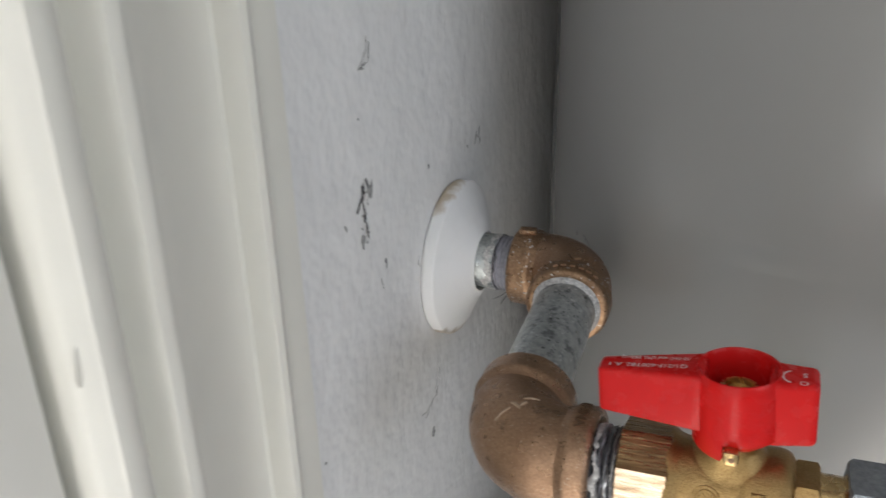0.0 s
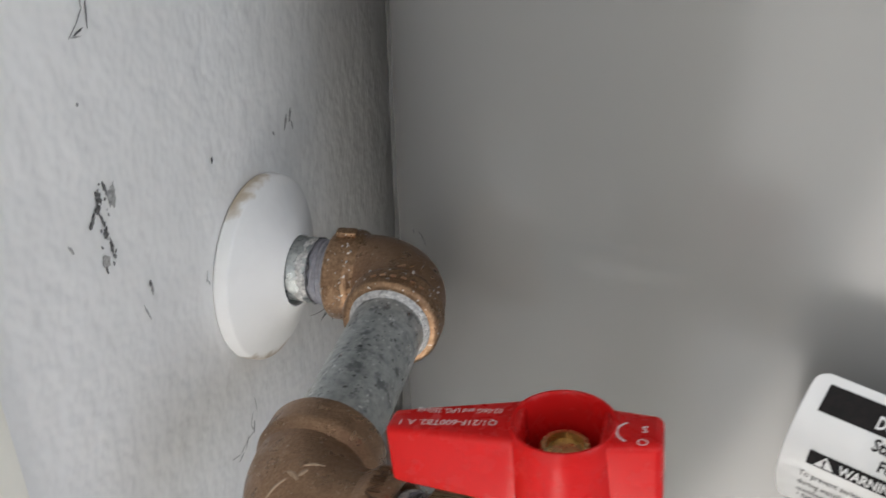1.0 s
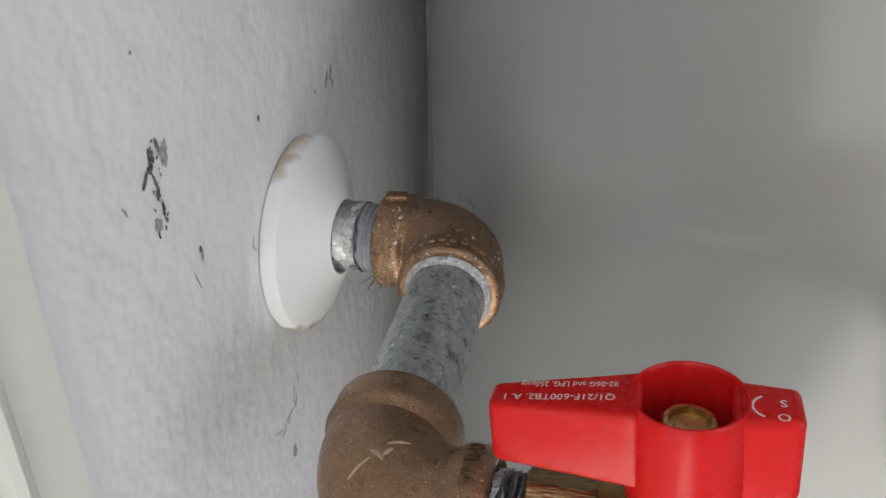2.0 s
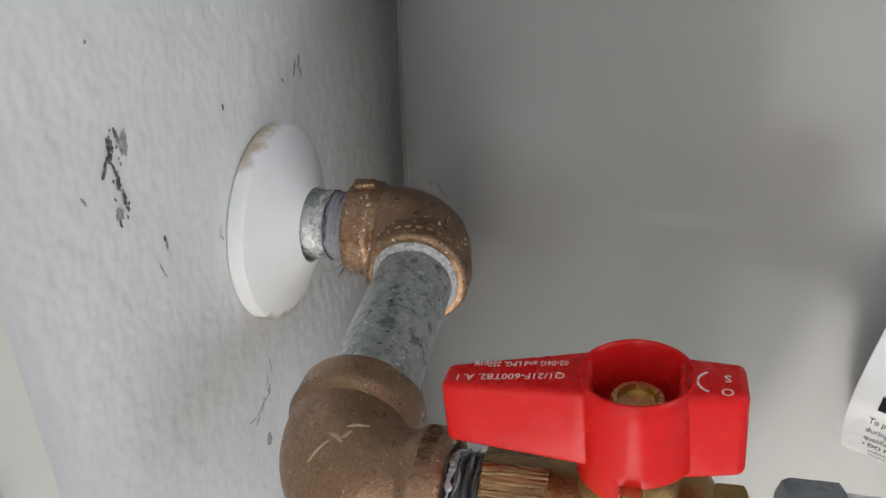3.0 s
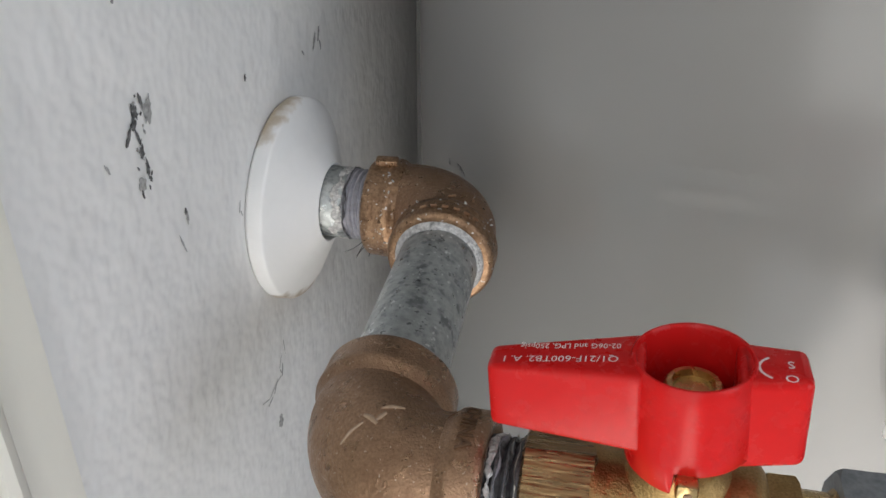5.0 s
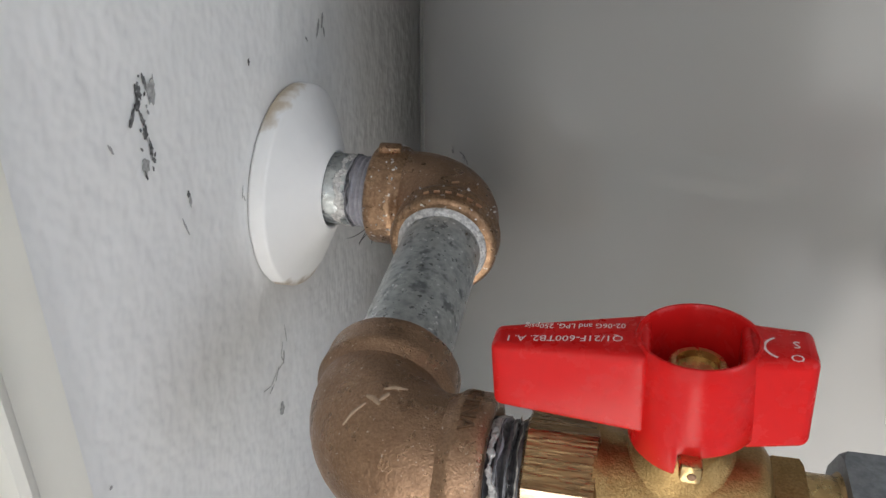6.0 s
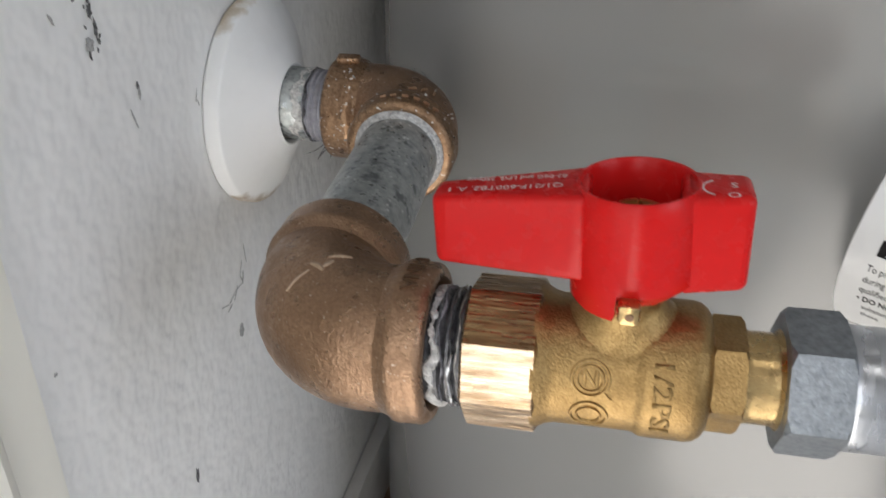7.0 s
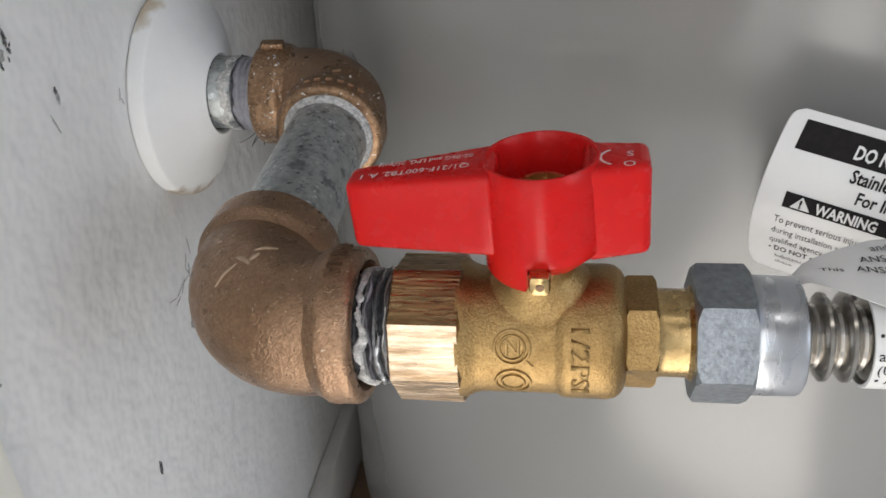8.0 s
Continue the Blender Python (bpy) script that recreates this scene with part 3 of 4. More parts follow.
# the bonnet grows out of the barrel with a hollow fillet
bm = bmesh.new()
BX, BR, BF = 0.0016, 0.0066, 0.0022
rings = []
for f in (1.0, 0.85, 0.7, 0.55, 0.4, 0.28, 0.16, 0.06, 0.0):
    ring = []
    for k in range(72):
        a = 2 * math.pi * k / 72
        d = BR + BF * f
        x, y = BX + d * math.cos(a), d * math.sin(a)
        z = math.sqrt(max(body_radius(x) ** 2 - y * y, 0.0)) + 0.0028 * (1 - f) ** 2 - 0.00005 * f
        ring.append(bm.verts.new((x, y, z)))
    rings.append(ring)
for z, d in ((0.0152, BR), (0.0160, BR + 0.0006), (0.0185, BR + 0.0006), (0.0190, BR)):
    rings.append([bm.verts.new((BX + d * math.cos(2 * math.pi * k / 72), d * math.sin(2 * math.pi * k / 72), z)) for k in range(72)])
for a, b in zip(rings, rings[1:]):
    for k in range(72):
        j = (k + 1) % 72
        bm.faces.new((a[k], a[j], b[j], b[k]))
bm.faces.new(rings[-1])
part("bonnet", bm, BRASS, valve, angle=1.0)
bm = bmesh.new()
hex_nut(bm, 0.0160, 0.0214, 0.0086, 0.0092, ALONG, radians(2))
part("outlet_hex", bm, BRASS, valve, smooth=True, angle=0.35)
bm = bmesh.new()
lathe(bm, [(0.0211, 0.005), (0.0211, 0.0080), (0.0217, 0.0078), (0.0226, 0.0077), (0.0265, 0.0077), (0.0272, 0.0084), (0.0285, 0.0086), (0.0300, 0.007)], ALONG, 56)
part("flare_neck", bm, BRASS_SMOOTH, valve)
bm = bmesh.new()
box(bm, 0.0006, 0.0040, -0.0128, -0.0060, 0.0160, 0.0196, 0.0009)
pin = part("stop_pin", bm, BRASS_SMOOTH, valve, "small square brass stop")
# raised dark disc, coloured as the shade of a hollow
bm = bmesh.new()
lathe(bm, [(0.0, 0.0), (0.0, 0.0007), (0.0002, 0.0006), (0.0002, 0.0)], pose(0.0024, -0.0128, 0.0178, 90, 0, 0), 16)
part("dimple_shade", bm, GRIME_SHADE, pin)
bm = bmesh.new()
lathe(bm, [(0.018, 0.0045), (0.0290, 0.0045), (0.0294, 0.0041), (0.0294, 0.0034), (0.0282, 0.0032), (0.0282, 0.0)], pose(HX - 0.0009, 0, 0), 40)
part("stem", bm, BRASS_SMOOTH, valve, "brass stem with a hollow end")


def round_valve(r, x, phi, lift=0.0):
    """A point on the body at x along it, phi degrees round from straight up towards the room."""
    a = radians(phi)
    return Vector((x, -(r + lift) * math.sin(a), (r + lift) * math.cos(a)))


# cast logo rings and size mark, low relief
for r0, r1, mid in ((0.0028, 0.0031, 69), (0.0020, 0.0022, 69), (0.0028, 0.0031, 106), (0.0018, 0.0020, 106)):
    bm = bmesh.new()
    n = 40
    rows = []
    for k in range(n):
        a = 2 * math.pi * k / n
        rows.append([bm.verts.new(round_valve(0.0112, -0.0026 + q * math.cos(a), mid - math.degrees(q * math.sin(a) / 0.0112), h)) for q, h in ((r0 - 0.0002, -0.0001), (r0, 0.0004), (r1, 0.0004), (r1 + 0.0002, -0.0001))])
    for k in range(n):
        a, b = rows[k], rows[(k + 1) % n]
        for i in range(3):
            bm.faces.new((a[i], b[i], b[i + 1], a[i + 1]))
    part("cast_ring", bm, BRASS, body)
for x0, x1, a0, a1 in ((-0.0010, -0.0010, -0.0014, 0.0014), (0.0010, 0.0010, -0.0014, 0.0014), (-0.0010, 0.0010, -0.0014, 0.0014), (0.0018, 0.0032, 0.0018, 0.0032)):
    bm = bmesh.new()
    rows = []
    for k in range(7):
        f = k / 6
        x, a = -0.0026 + x0 + (x1 - x0) * f, 69 + math.degrees((a0 + (a1 - a0) * f) / 0.0112)
        rows.append([bm.verts.new(round_valve(0.0112, x + q, a, h)) for q, h in ((-0.0004, -0.0001), (-0.0002, 0.0003), (0.0002, 0.0003), (0.0004, -0.0001))])
    for a, b in zip(rows, rows[1:]):
        for i in range(3):
            bm.faces.new((a[i], b[i], b[i + 1], a[i + 1]))
    part("cast_bar", bm, BRASS, body)
bm = text_bm("1/2PSI", 0.0042, lambda x, y, h: round_valve(0.0119, 0.0072 + y, 46 + math.degrees(x / 0.0119), h - 0.0001), 0.00033, spread_x=1.35, bold=0.00006)
part("size_mark", bm, BRASS, body, smooth=False)

# red handle: hub with a deep socket, long arm, short arm
bm = bmesh.new()
lathe(bm, [(0.0245, 0.0), (0.0245, 0.0078), (RT - 0.0006, 0.0084), (RT, 0.0087), (RT, 0.0091), (RT - 0.0006, 0.0094), (0.0325, 0.0097), (0.0280, 0.0099), (0.0225, 0.0101), (0.0172, 0.0101), (0.0163, 0.0095), (0.0163, 0.006), (0.022, 0.006), (0.022, 0.0)], pose(HX, 0, 0), 160)
for v in bm.verts:
    p = Vector((v.co.x - HX, v.co.y))
    if p.length > 0.0085 and v.co.z < RT - 0.0002:
        a = math.atan2(p.y, p.x)
        p *= 1 + 0.022 * max(0, math.cos(3 * (a + 1.57))) ** 3
        v.co.x, v.co.y = HX + p.x, p.y
    # the skirt hangs lower beside the stop pin
    if v.co.z < 0.0195 and p.length > 0.0065:
        v.co.z += 0.0034 if v.co.x > 0.0008 else -0.0008
handle = part("handle", bm, RED, valve, "red vinyl lever handle")
# the handle keeps a tilt of its own, set to fit the camera's view
handle.matrix_local = VM.inverted() @ Matrix.Translation((0, 0.168, 0.2757)) @ pose(0, 0, 0, 0, -5.5, 0)


def arm(x0, x1, w0, w1, top0, top1, low0, low1, bevel, name):
    """A tapering upright arm: half widths w, tops and undersides at both ends."""
    bm = bmesh.new()
    n = 8
    rows = []
    for k in range(n + 1):
        f = k / n
        x, w, t, l = x0 + (x1 - x0) * f, w0 + (w1 - w0) * f, top0 + (top1 - top0) * f, low0 + (low1 - low0) * f
        rows.append([bm.verts.new((x, y, z)) for y, z in ((-w, l), (-w * 0.96, t), (w * 0.96, t), (w, l))])
    for a, b in zip(rows, rows[1:]):
        for i in range(4):
            j = (i + 1) % 4
            bm.faces.new((a[i], b[i], b[j], a[j]))
    bm.faces.new(rows[0]), bm.faces.new(rows[-1])
    bmesh.ops.recalc_face_normals(bm, faces=bm.faces[:])
    bmesh.ops.bevel(bm, geom=[e for e in bm.edges if e.calc_face_angle(0) > 0.5], offset=bevel, segments=4, affect="EDGES", profile=0.5)
    return part(name, bm, RED, handle)


SLOPE = 0.0020
long_arm = arm(-0.0035, -0.0284, 0.0066, 0.0032, RT - 0.0004, RT - 0.0004 - SLOPE, 0.0203, 0.0208, 0.0013, "long_arm")
short_arm = arm(0.0100, 0.0203, 0.0060, 0.0046, RT - 0.0004, RT - 0.0004, 0.0186, 0.0192, 0.0015, "short_arm")


def on_arm(x0, y0, sx=1.0):
    """Letters on the arms' tops, upside down as seen from the room."""
    return lambda x, y, h: Vector((x0 - x, y0 - y, (RT - 0.0004 if x0 - x > 0 else RT - 0.0004 - SLOPE * (-(x0 - x) - 0.0035) / 0.0249) + 0.00008 + h))


part("print", text_bm("Q1/21F-600TB2. A. I", 0.0022, on_arm(-0.0076, -0.0006), spread_x=0.98), INK, long_arm, "white printed lettering", smooth=False)
part("print", text_bm("02-06G and LPG, 250psig", 0.0019, on_arm(-0.0074, 0.0028), spread_x=0.82), INK, long_arm, "white printed lettering", smooth=False)
part("print", text_bm("O", 0.0025, on_arm(0.0180, -0.0029)), INK, short_arm, "white printed letter", smooth=False)
part("print", text_bm("S", 0.0025, on_arm(0.0178, 0.0005)), INK, short_arm, "white printed letter", smooth=False)
bm = bmesh.new()
rows = []
for k in range(15):
    a = radians(120 + 120 * k / 14)
    rows.append([bm.verts.new((0.0159 + q * math.cos(a), -0.0014 + q * math.sin(a) * 0.9, RT - 0.0003)) for q in (0.0030, 0.0034)])
for a, b in zip(rows, rows[1:]):
    bm.faces.new((a[0], b[0], b[1], a[1]))
part("print", bm, INK, short_arm, "white printed arc", smooth=False)


# ---- flexible connector with its tags ----
hose = empty("gas_connector", "corrugated stainless flexible gas connector with plated nut and paper tags", "gas connector", m=VM)
bm = bmesh.new()
hex_nut(bm, 0.0272, 0.0366, 0.0106, 0.0112, ALONG, radians(3), 0.0078)
nut = part("flare_nut", bm, ZINC_ROUGH, hose, "grey zinc plated hexagonal nut", angle=0.35)
bm = bmesh.new()
lathe(bm, [(0.0362, 0.008), (0.0362, 0.0100), (0.0368, 0.0102), (0.0374, 0.0103), (0.0436, 0.0102), (0.0443, 0.0100), (0.0446, 0.0096), (0.0447, 0.0090), (0.0447, 0.006)], ALONG, 64)
part("sleeve", bm, ZINC, nut, "smooth zinc collar")


def hose_point(s):
    """The hose's middle line: straight, then a wide bend down along the tank."""
    if s < 0.14:
        return Vector((s, 0, 0))
    q = min((s - 0.14) / 0.09, math.pi / 2)
    rest = max(0.0, s - 0.14 - 0.09 * math.pi / 2)
    return Vector((0.14 + 0.09 * math.sin(q), 0, -0.09 * (1 - math.cos(q)) - rest))


pts, radii = [], []
s, pitch = 0.043, 0.0036
while s < 0.40:
    for f, r in ((0.0, 0.0053), (0.16, 0.0056), (0.30, 0.0070), (0.42, 0.0076), (0.58, 0.0076), (0.70, 0.0070), (0.84, 0.0056)):
        pts.append(hose_point(s + f * pitch))
        radii.append(r)
    s += pitch
bm = sweep(bmesh.new(), pts, radii, 40, Vector((0, 1, 0)))
part("corrugated_tube", bm, STEEL, hose, "corrugated stainless tube")

# tag wrapped round the tube
bm = bmesh.new()
lathe(bm, [(0.0545, 0.0078), (0.0545, 0.0084), (0.13, 0.0084), (0.13, 0.0078)], ALONG, 56)
wrap = part("wrapped_tag", bm, PAPER, hose, "white printed tag wrapped round the tube")


def on_wrap(x0, phi0):
    return lambda x, y, h: round_valve(0.0084, x0 + x, phi0 - math.degrees(y / 0.0084), h + 0.0001)


for body_text, phi in (("\u2022 This connector", 56), ("and must be", 78), ("(USA) and", 96), ("\u2022 A maximum", 112)):
    part("print", text_bm(body_text, 0.0026, on_wrap(0.0550, phi)), PRINT, wrap, "black printed lettering", smooth=False)

# warning tag behind the tube
TAG_TL = Vector((0.0452, 0.2009, 0.3066))
TAG_ALONG = Vector((1, -0.25, -0.18)).normalized()
TAG_W, TAG_H = 0.085, 0.043


def on_tag(u, v, lift=0.0):
    """u right and v down from the tag's corner; the sheet bows towards the room and its left edge swings out."""
    return TAG_TL + TAG_ALONG * u + Vector((-0.47 * v + 13 * v * v, -0.6 * v + 22 * v * v, -v)) + Vector((0.2, -0.95, 0.2)) * lift


tag = empty("warning_tag", "white vinyl warning tag with black print, bent behind the connector tube", "tag")
bm = bmesh.new()
nu, nv, rc = 40, 32, 0.0022
grid = {}
for side_lift in (0, 1):
    for i in range(nu + 1):
        for j in range(nv + 1):
            u, v = TAG_W * i / nu, TAG_H * j / nv
            low = -0.0010 * (1 - j / nv)
            # rounded near corner
            if u < rc and v < rc:
                d = Vector((u - rc, v - rc))
                k = max(abs(d.x), abs(d.y)) / max(d.length, 1e-9)
                u, v = rc + d.x * k, rc + d.y * k
            if u < rc and v > TAG_H - rc:
                d = Vector((u - rc, v - TAG_H + rc))
                k = max(abs(d.x), abs(d.y)) / max(d.length, 1e-9)
                u, v = rc + d.x * k, TAG_H - rc + d.y * k
            grid[side_lift, i, j] = bm.verts.new(on_tag(u, v + low, 0.0003 * side_lift))
for w in (0, 1):
    for i in range(nu):
        for j in range(nv):
            bm.faces.new((grid[w, i, j], grid[w, i + 1, j], grid[w, i + 1, j + 1], grid[w, i, j + 1]))
edge = [(i, 0) for i in range(nu)] + [(nu, j) for j in range(nv)] + [(i, nv) for i in range(nu, 0, -1)] + [(0, j) for j in range(nv, 0, -1)]
for a, b in zip(edge, edge[1:] + edge[:1]):
    bm.faces.new((grid[(0, *a)], grid[(0, *b)], grid[(1, *b)], grid[(1, *a)]))
sheet = part("sheet", bm, PAPER, tag)


def tag_bar(u0, u1, v0, v1, lift=0.0004):
    bm = bmesh.new()
    n = max(2, int((u1 - u0) / 0.002))
    rows = [[bm.verts.new(on_tag(u0 + (u1 - u0) * k / n, v0 + (v1 - v0) * i / 3, lift)) for i in range(4)] for k in range(n + 1)]
    for a, b in zip(rows, rows[1:]):
        for i in range(3):
            bm.faces.new((a[i], b[i], b[i + 1], a[i + 1]))
    return bm


def tag_text(body_text, u0, v0, size, material=PRINT, lift=0.00045, bold=0.0, sx=1.0):
    part("print", text_bm(body_text, size, lambda x, y, h: on_tag(u0 + x, v0 - y, lift), bold=bold, spread_x=sx), material, sheet, "printed lettering", smooth=False)


part("print_bar", tag_bar(0.0030, TAG_W - 0.003, 0.0004, 0.0053), PRINT, sheet, "black printed bar", smooth=False)
part("print_bar", tag_bar(0.0047, TAG_W - 0.003, 0.0130, 0.0164), PRINT, sheet, "black printed bar", smooth=False)
tag_text("DO NOT REMOVE", 0.0128, 0.0043, 0.0031, PAPER, 0.0006, 0.00008, 0.78)
tag_text("Stainless Steel", 0.0140, 0.0082, 0.0033, bold=0.00008, sx=0.80)
tag_text("For Indoor", 0.0163, 0.0117, 0.0033, bold=0.00008, sx=0.80)
tag_text("WARNING", 0.0105, 0.0159, 0.0031, PAPER, 0.0006, 0.00008, 0.74)
bm = bmesh.new()
tri = [bm.verts.new(on_tag(u, v, 0.0006)) for u, v in ((0.0060, 0.0160), (0.0097, 0.0160), (0.0078, 0.0133))]
bm.faces.new(tri)
part("triangle", bm, PAPER, sheet, "white warning triangle", smooth=False)
tag_text("!", 0.0073, 0.0157, 0.0024, PRINT, 0.0008, 0.0001)
for k, line in enumerate(("To prevent serious injury, death,", "during installation and use, a", "qualified agency must", "\u2022 DO NOT store", "substances near", "these")):
    tag_text(line, 0.0040 + (0.0012 if k > 3 else 0), 0.0203 + 0.0029 * k, 0.0024, bold=0.00005 if "NOT" in line else 0.0, sx=0.68)

# torn curled flap of the second tag
flap = empty("curled_tag", "curled white printed paper tag hanging over the tube", "tag", m=VM)
bm = bmesh.new()
nu, nv = 30, 12
FLAP_W, FLAP_D = 0.050, 0.014


def on_flap(u, v, h=0.0):
    """u along the tube, v from the far edge to the near one: a curl that comes over the tube and widens along it."""
    f, g = min(max(u / FLAP_W, 0), 1), min(max(v / FLAP_D, 0), 1)
    e = math.sqrt(min(1.0, f * 4.0))
    far = Vector((0.0452 + u, 0.0110 + 0.004 * f, 0.0046 + 0.0072 * e))
    near = Vector((0.0458 + u, 0.0090 - 0.0185 * min(1.0, f * 3.6), 0.0042 + 0.0058 * e))
    bulge = (0.0004 + 0.0022 * f) * math.sin(math.pi * g) + h
    return far.lerp(near, g) + Vector((0, -0.45, 0.9)) * bulge


cells = {}
for w in (0, 1):
    for i in range(nu + 1):
        for j in range(nv + 1):
            cells[w, i, j] = bm.verts.new(on_flap(FLAP_W * i / nu, FLAP_D * j / nv, 0.00025 * w))
for w in (0, 1):
    for i in range(nu):
        for j in range(nv):
            bm.faces.new((cells[w, i, j], cells[w, i + 1, j], cells[w, i + 1, j + 1], cells[w, i, j + 1]))
edge = [(i, 0) for i in range(nu)] + [(nu, j) for j in range(nv)] + [(i, nv) for i in range(nu, 0, -1)] + [(0, j) for j in range(nv, 0, -1)]
for a, b in zip(edge, edge[1:] + edge[:1]):
    bm.faces.new((cells[(0, *a)], cells[(0, *b)], cells[(1, *b)], cells[(1, *a)]))
flap_sheet = part("sheet", bm, PAPER, flap)
for line, u0, v0 in (("and meets", 0.0112, 0.0026), ("ANSI Z21.24", 0.0090, 0.0050), ("ANSI Z21.75", 0.0080, 0.0074), ("This", 0.0032, 0.0078)):
    part("print", text_bm(line, 0.0019, lambda x, y, h, u0=u0, v0=v0: on_flap(u0 + x, v0 - y, 0.0005)), PRINT, flap_sheet, "black printed lettering", smooth=False)


# ---- scuffs and chips on the wall ----
def wall_chip(y, z, length, width, turn, seed, material=SCUFF, name="scuff"):
    """A ragged dark mark on the wall."""
    rnd = random.Random(seed)
    n = 18
    pts = []
    for k in range(n):
        a = 2 * math.pi * k / n
        r = rnd.uniform(0.55, 1.15)
        u, v = length / 2 * math.cos(a) * r, width * 0.56 * math.sin(a) * r
        c, s_ = math.cos(radians(turn)), math.sin(radians(turn))
        pts.append((y + u * c - v * s_, z + u * s_ + v * c))
    bm = blob(bmesh.new(), pts, 0, 0.0001, lambda u, v, h: Vector((WX + 0.0003 + h, u, v)))
    return part(name, bm, material, wall_w, smooth=False)


# the large scuff by the casing, a trail of small flakes, and the scattered marks round the plate
for y, z, l, w, t, s in ((0.1988, 0.3295, 0.0040, 0.0022, 95, 1), (0.1978, 0.3270, 0.0026, 0.0018, 70, 2), (0.1958, 0.3255, 0.0036, 0.0010, 60, 3), (0.1948, 0.3243, 0.0022, 0.0012, 75, 4),
                         (0.2015, 0.3310, 0.0040, 0.0010, 100, 5), (0.1986, 0.3240, 0.0044, 0.0008, 105, 6), (0.1989, 0.3206, 0.0036, 0.0018, 80, 7), (0.2000, 0.3170, 0.0046, 0.0013, 88, 8),
                         (0.2003, 0.3142, 0.0022, 0.0009, 120, 9), (0.1968, 0.3120, 0.0026, 0.0006, 95, 10), (0.2470, 0.3224, 0.0020, 0.0010, 90, 11), (0.2978, 0.3217, 0.0052, 0.0016, 70, 12), (0.2988, 0.3180, 0.0040, 0.0010, 100, 13),
                         (0.2850, 0.3190, 0.0026, 0.0007, 130, 14), (0.2111, 0.3012, 0.0018, 0.0012, 100, 15), (0.2030, 0.3660, 0.0046, 0.0005, 20, 16), (0.2068, 0.3690, 0.0060, 0.0004, 80, 17), (0.2083, 0.1815, 0.0070, 0.0016, 85, 18),
                         (0.1984, 0.3514, 0.0012, 0.0008, 80, 19), (0.2360, 0.2905, 0.0036, 0.0004, 70, 20), (0.2366, 0.2885, 0.0028, 0.0004, 110, 21), (0.2524, 0.2340, 0.0070, 0.0004, 95, 22), (0.2495, 0.2262, 0.0050, 0.0009, 75, 23),
                         (0.2440, 0.2240, 0.0050, 0.0004, 50, 24), (0.2395, 0.2214, 0.0040, 0.0005, 20, 25), (0.1655, 0.2530, 0.0012, 0.0008, 0, 26)):
    wall_chip(y, z, l, w, t, s, SMEAR if s >= 19 or s in (12, 13, 14) else SCUFF)
for y, z, l, w, t, s in ((0.2030, 0.3283, 0.0062, 0.0034, 95, 31), (0.2040, 0.3290, 0.0058, 0.0016, 80, 32), (0.1972, 0.3142, 0.0036, 0.0024, 90, 33), (0.1872, 0.3215, 0.0034, 0.0006, 115, 34), (0.2114, 0.2995, 0.0036, 0.0010, 90, 35),
                         (0.2940, 0.3200, 0.0060, 0.0012, 60, 36), (0.2080, 0.2940, 0.0060, 0.0005, 110, 37), (0.2448, 0.2094, 0.0060, 0.0030, 80, 38)):
    wall_chip(y, z, l, w, t, s, SMEAR)


# loose flakes round the large scuff
rnd = random.Random(77)
for k in range(16):
    f = k / 15
    y, z = 0.1995 + 0.0014 * math.sin(9 * f) + rnd.gauss(0, 0.0013), 0.3325 - 0.0200 * f
    wall_chip(y, z, rnd.uniform(0.0006, 0.0014), rnd.uniform(0.0003, 0.0006), rnd.uniform(50, 130), 200 + k, SCUFF if rnd.random() < 0.55 else SMEAR)


# a hairline crack below the plate and another high beside the casing
for line in (((0.2504, 0.2332), (0.2478, 0.2284), (0.2492, 0.2252), (0.2440, 0.2248), (0.2394, 0.2229), (0.2344, 0.2245)), ((0.2058, 0.3745), (0.2056, 0.3706), (0.2032, 0.3678), (0.2002, 0.3653), (0.2040, 0.3650))):
    for k, ((y0, z0), (y1, z1)) in enumerate(zip(line, line[1:])):
        wall_chip((y0 + y1) / 2, (z0 + z1) / 2, 1.1 * math.hypot(y1 - y0, z1 - z0), 0.00035, math.degrees(math.atan2(z1 - z0, y1 - y0)), 300 + k, SMEAR, "crack")


# ---- marks on the tank and the elbow ----
def tank_chip(x, z, length, width, turn, seed, material):
    """A ragged mark on the tank's jacket."""
    rnd = random.Random(seed)
    n = 14
    a0 = math.asin((x - TX) / TR)
    pts = []
    for k in range(n):
        a = 2 * math.pi * k / n
        r = rnd.uniform(0.7, 1.1)
        u, v = length / 2 * math.cos(a) * r, width / 2 * math.sin(a) * r
        c, s_ = math.cos(radians(turn)), math.sin(radians(turn))
        pts.append((u * c - v * s_, u * s_ + v * c))
    bm = blob(bmesh.new(), pts, 0, 0.00008, lambda u, v, h: Vector(((TR + 0.0002 + h) * math.sin(a0 + u / TR), -(TR + 0.0002 + h) * math.cos(a0 + u / TR), z + v)))
    return part("scratch", bm, material, tank, "dark scratch in the enamel", smooth=False)


tank_chip(-0.0696, 0.2814, 0.0026, 0.0014, 110, 41, SCUFF)
tank_chip(-0.0641, 0.2822, 0.0070, 0.0017, 165, 42, SCUFF)


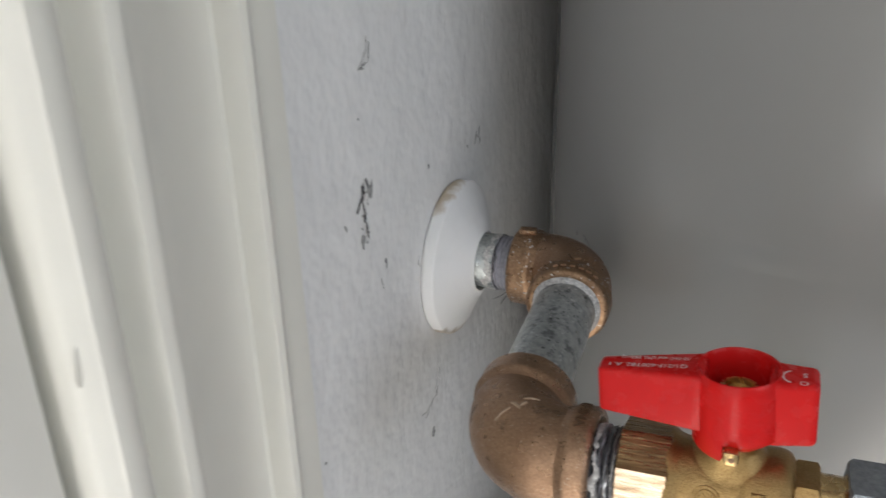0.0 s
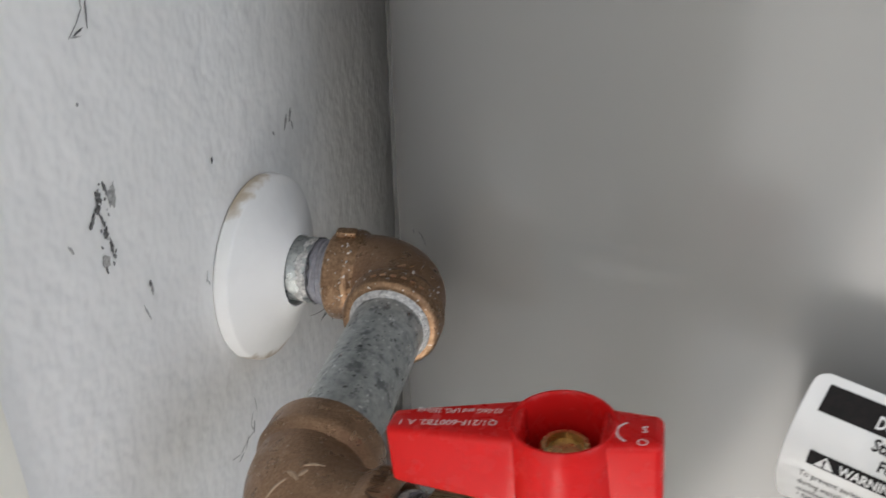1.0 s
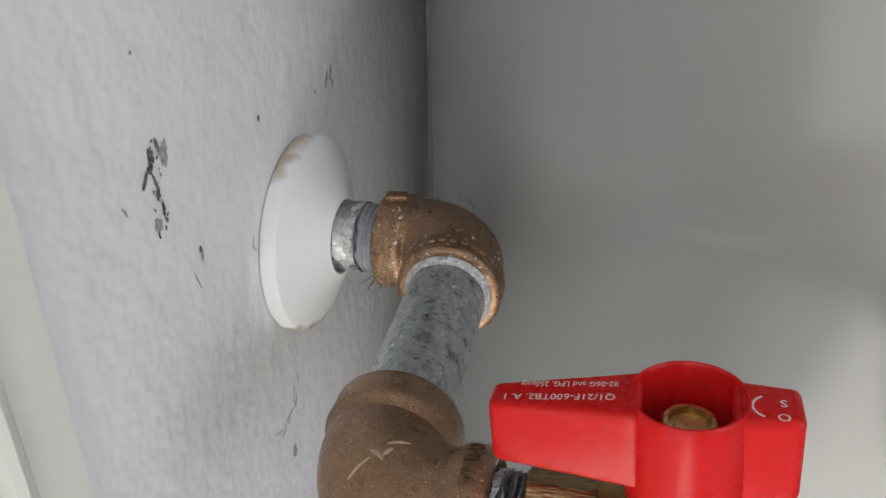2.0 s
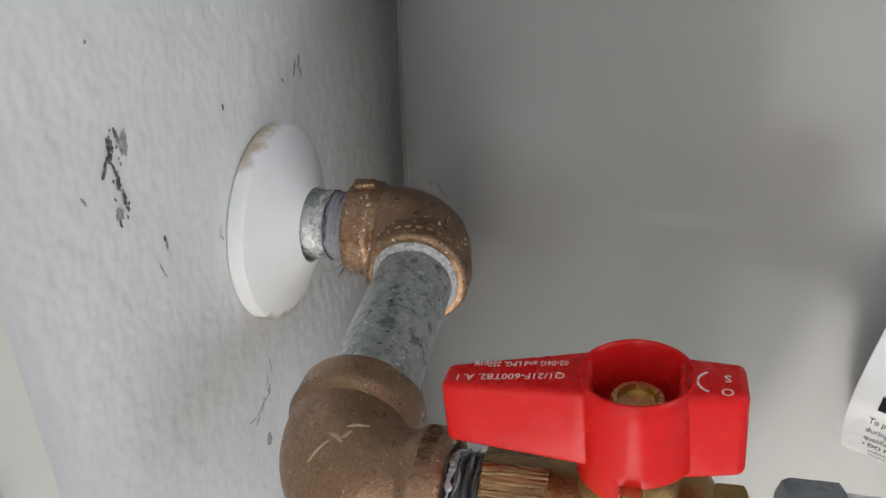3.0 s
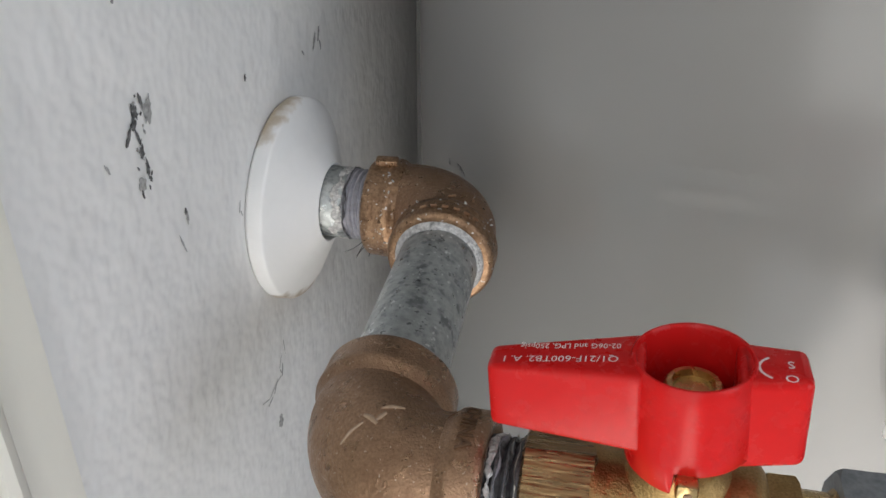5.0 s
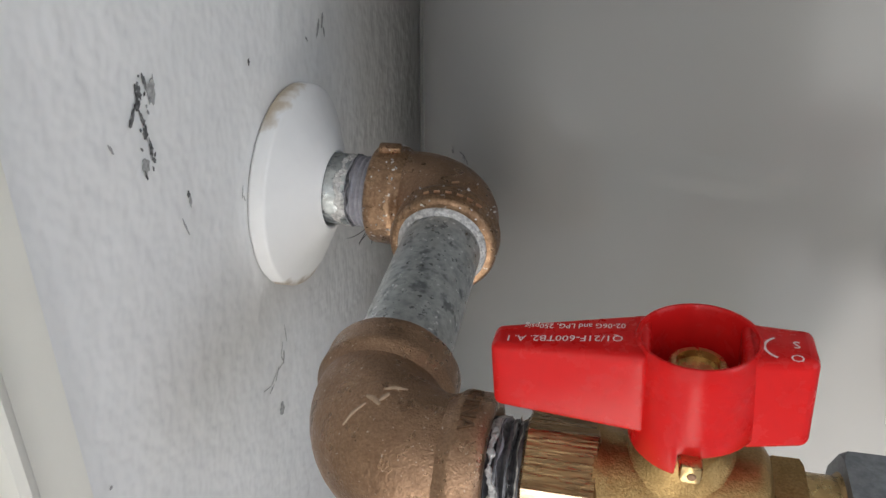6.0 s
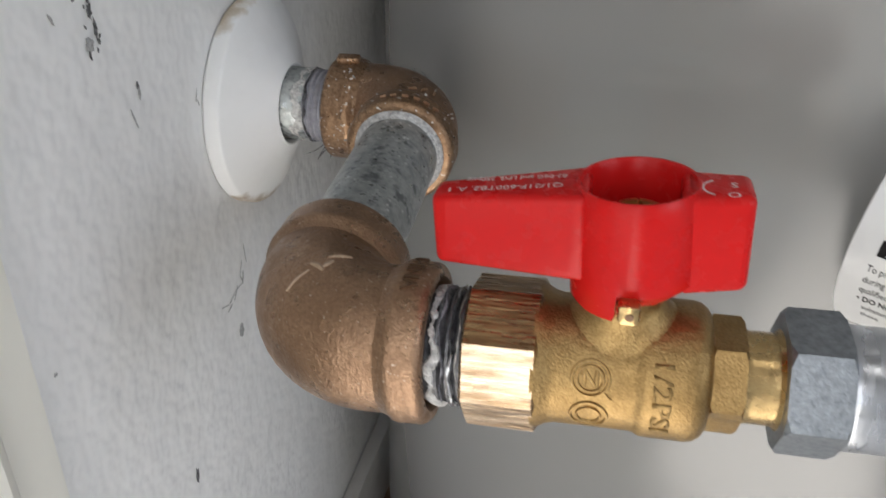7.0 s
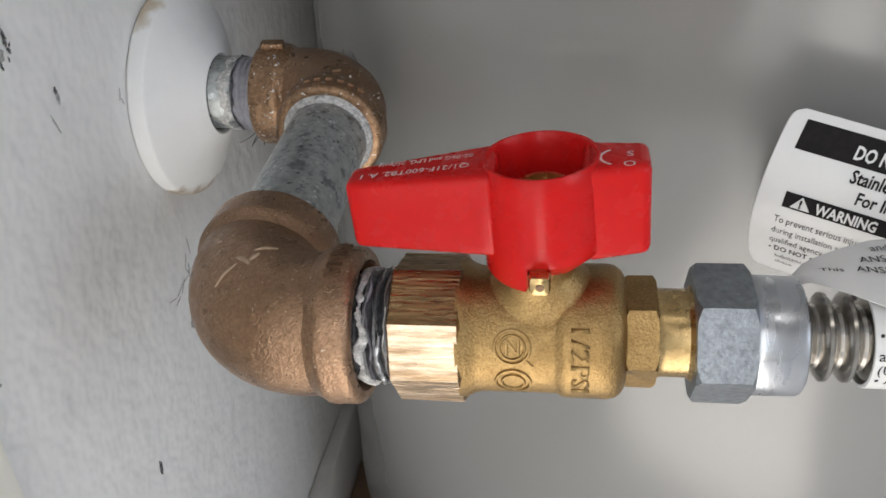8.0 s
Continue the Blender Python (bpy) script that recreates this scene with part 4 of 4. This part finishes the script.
def elbow_stroke(points, width, material, name="scratch"):
    """A shallow raised stroke along points that lie on the elbow."""
    inv = run.matrix_world.inverted()
    pts = [Vector(q) for q in points]
    pts = [q for a, b in zip(pts, pts[1:]) for q in (a, a.lerp(b, 0.35), a.lerp(b, 0.7))] + [pts[-1]]
    rnd = random.Random(len(points) * 7)
    bm = sweep(bmesh.new(), [inv @ q for q in pts], [width * (0.7 if k in (0, len(pts) - 1) else rnd.uniform(0.9, 1.4)) for k in range(len(pts))], 8, Vector((0.3, -0.7, 0.6)))
    part(name, bm, material, el2)


elbow_stroke([(-0.0570, 0.1642, 0.2839), (-0.0556, 0.1659, 0.2857), (-0.0537, 0.1674, 0.2870)], 0.00030, SCRATCH)
elbow_stroke([(-0.0540, 0.1689, 0.2874), (-0.0524, 0.1682, 0.2876), (-0.0510, 0.1671, 0.2875)], 0.00042, SCRATCH)
elbow_stroke([(-0.0513, 0.1679, 0.2877), (-0.0506, 0.1688, 0.2880), (-0.0500, 0.1697, 0.2881)], 0.00036, SCRATCH)
elbow_stroke([(-0.0512, 0.1707, 0.2881), (-0.0494, 0.1714, 0.2882), (-0.0471, 0.1717, 0.2880)], 0.00030, SCRATCH)


def on_valve_band(s0, phi0):
    """Letters that run round the second elbow's mouth."""
    inv = run.matrix_world.inverted()
    return lambda x, y, h: inv @ (VM @ round_valve(0.0147, s0 + y, phi0 + math.degrees(x / 0.0147), h - 0.0001))


# raised letters coloured dark for their grime and their shade
part("cast_letters", text_bm("CHINA", 0.0040, on_valve_band(-0.0352, -27), 0.0005, spread_x=0.95), GRIME_SHADE, el2, "raised cast lettering", smooth=False)

# a knocked chip in the casing's edge
bm = bmesh.new()
blob(bm, [(0.0012 * math.cos(k * 0.628) * (0.6 if k % 2 else 0.8) + 0.0008 * math.sin(k * 0.628), 0.0040 * math.sin(k * 0.628)) for k in range(10)], 0, 0.0002, lambda u, v, h: Vector((WX + 0.0205 + h, 0.0728 + u, 0.3470 + v)))
part("chip", bm, TRIM, casing, "chipped paint")

# a shallow crease in the tank's jacket
bm = bmesh.new()
n_u, n_v = 48, 14
rows = []
for i in range(n_u + 1):
    u = -0.5 + i / n_u
    col = []
    for j in range(n_v + 1):
        v = -0.5 + j / n_v
        lift = 0.0007 * math.cos(math.pi * u) ** 2 * math.cos(math.pi * v) ** 2 - 0.00004
        a = math.asin((0.004 - TX) / TR) + 0.046 * u / TR
        col.append(bm.verts.new(((TR + lift) * math.sin(a), -(TR + lift) * math.cos(a), 0.3085 + 0.011 * v + 0.0060 * u)))
    rows.append(col)
for a, b in zip(rows, rows[1:]):
    for j in range(n_v):
        bm.faces.new((a[j], b[j], b[j + 1], a[j + 1]))
part("crease", bm, ENAMEL, tank, "shallow crease in the sheet metal")

# loose fibres of sealing tape under the nipple
for k, (dx, dy, dz) in enumerate(((-0.006, -0.003, -0.0035), (-0.002, -0.004, -0.0045), (0.001, -0.003, -0.0040), (-0.004, -0.002, -0.0050))):
    base = Vector((E1.x - REACH - 0.0020 + 0.0006 * k, E1.y - 0.004, E1.z - 0.0098))
    tip = base + Vector((dx, dy, dz))
    mid = base.lerp(tip, 0.5) + Vector((0.0008 * (-1) ** k, -0.0006, -0.0008))
    pts = [base.lerp(mid, f).lerp(mid.lerp(tip, f), f) for f in (0, 0.2, 0.4, 0.6, 0.8, 1)]
    bm = sweep(bmesh.new(), [RI @ q for q in pts], [0.00014] * 5 + [0.00005], 6, Vector((0.2, 0.5, 0.8)))
    part("fibre", bm, THREAD, nipple, "loose dark fibre")
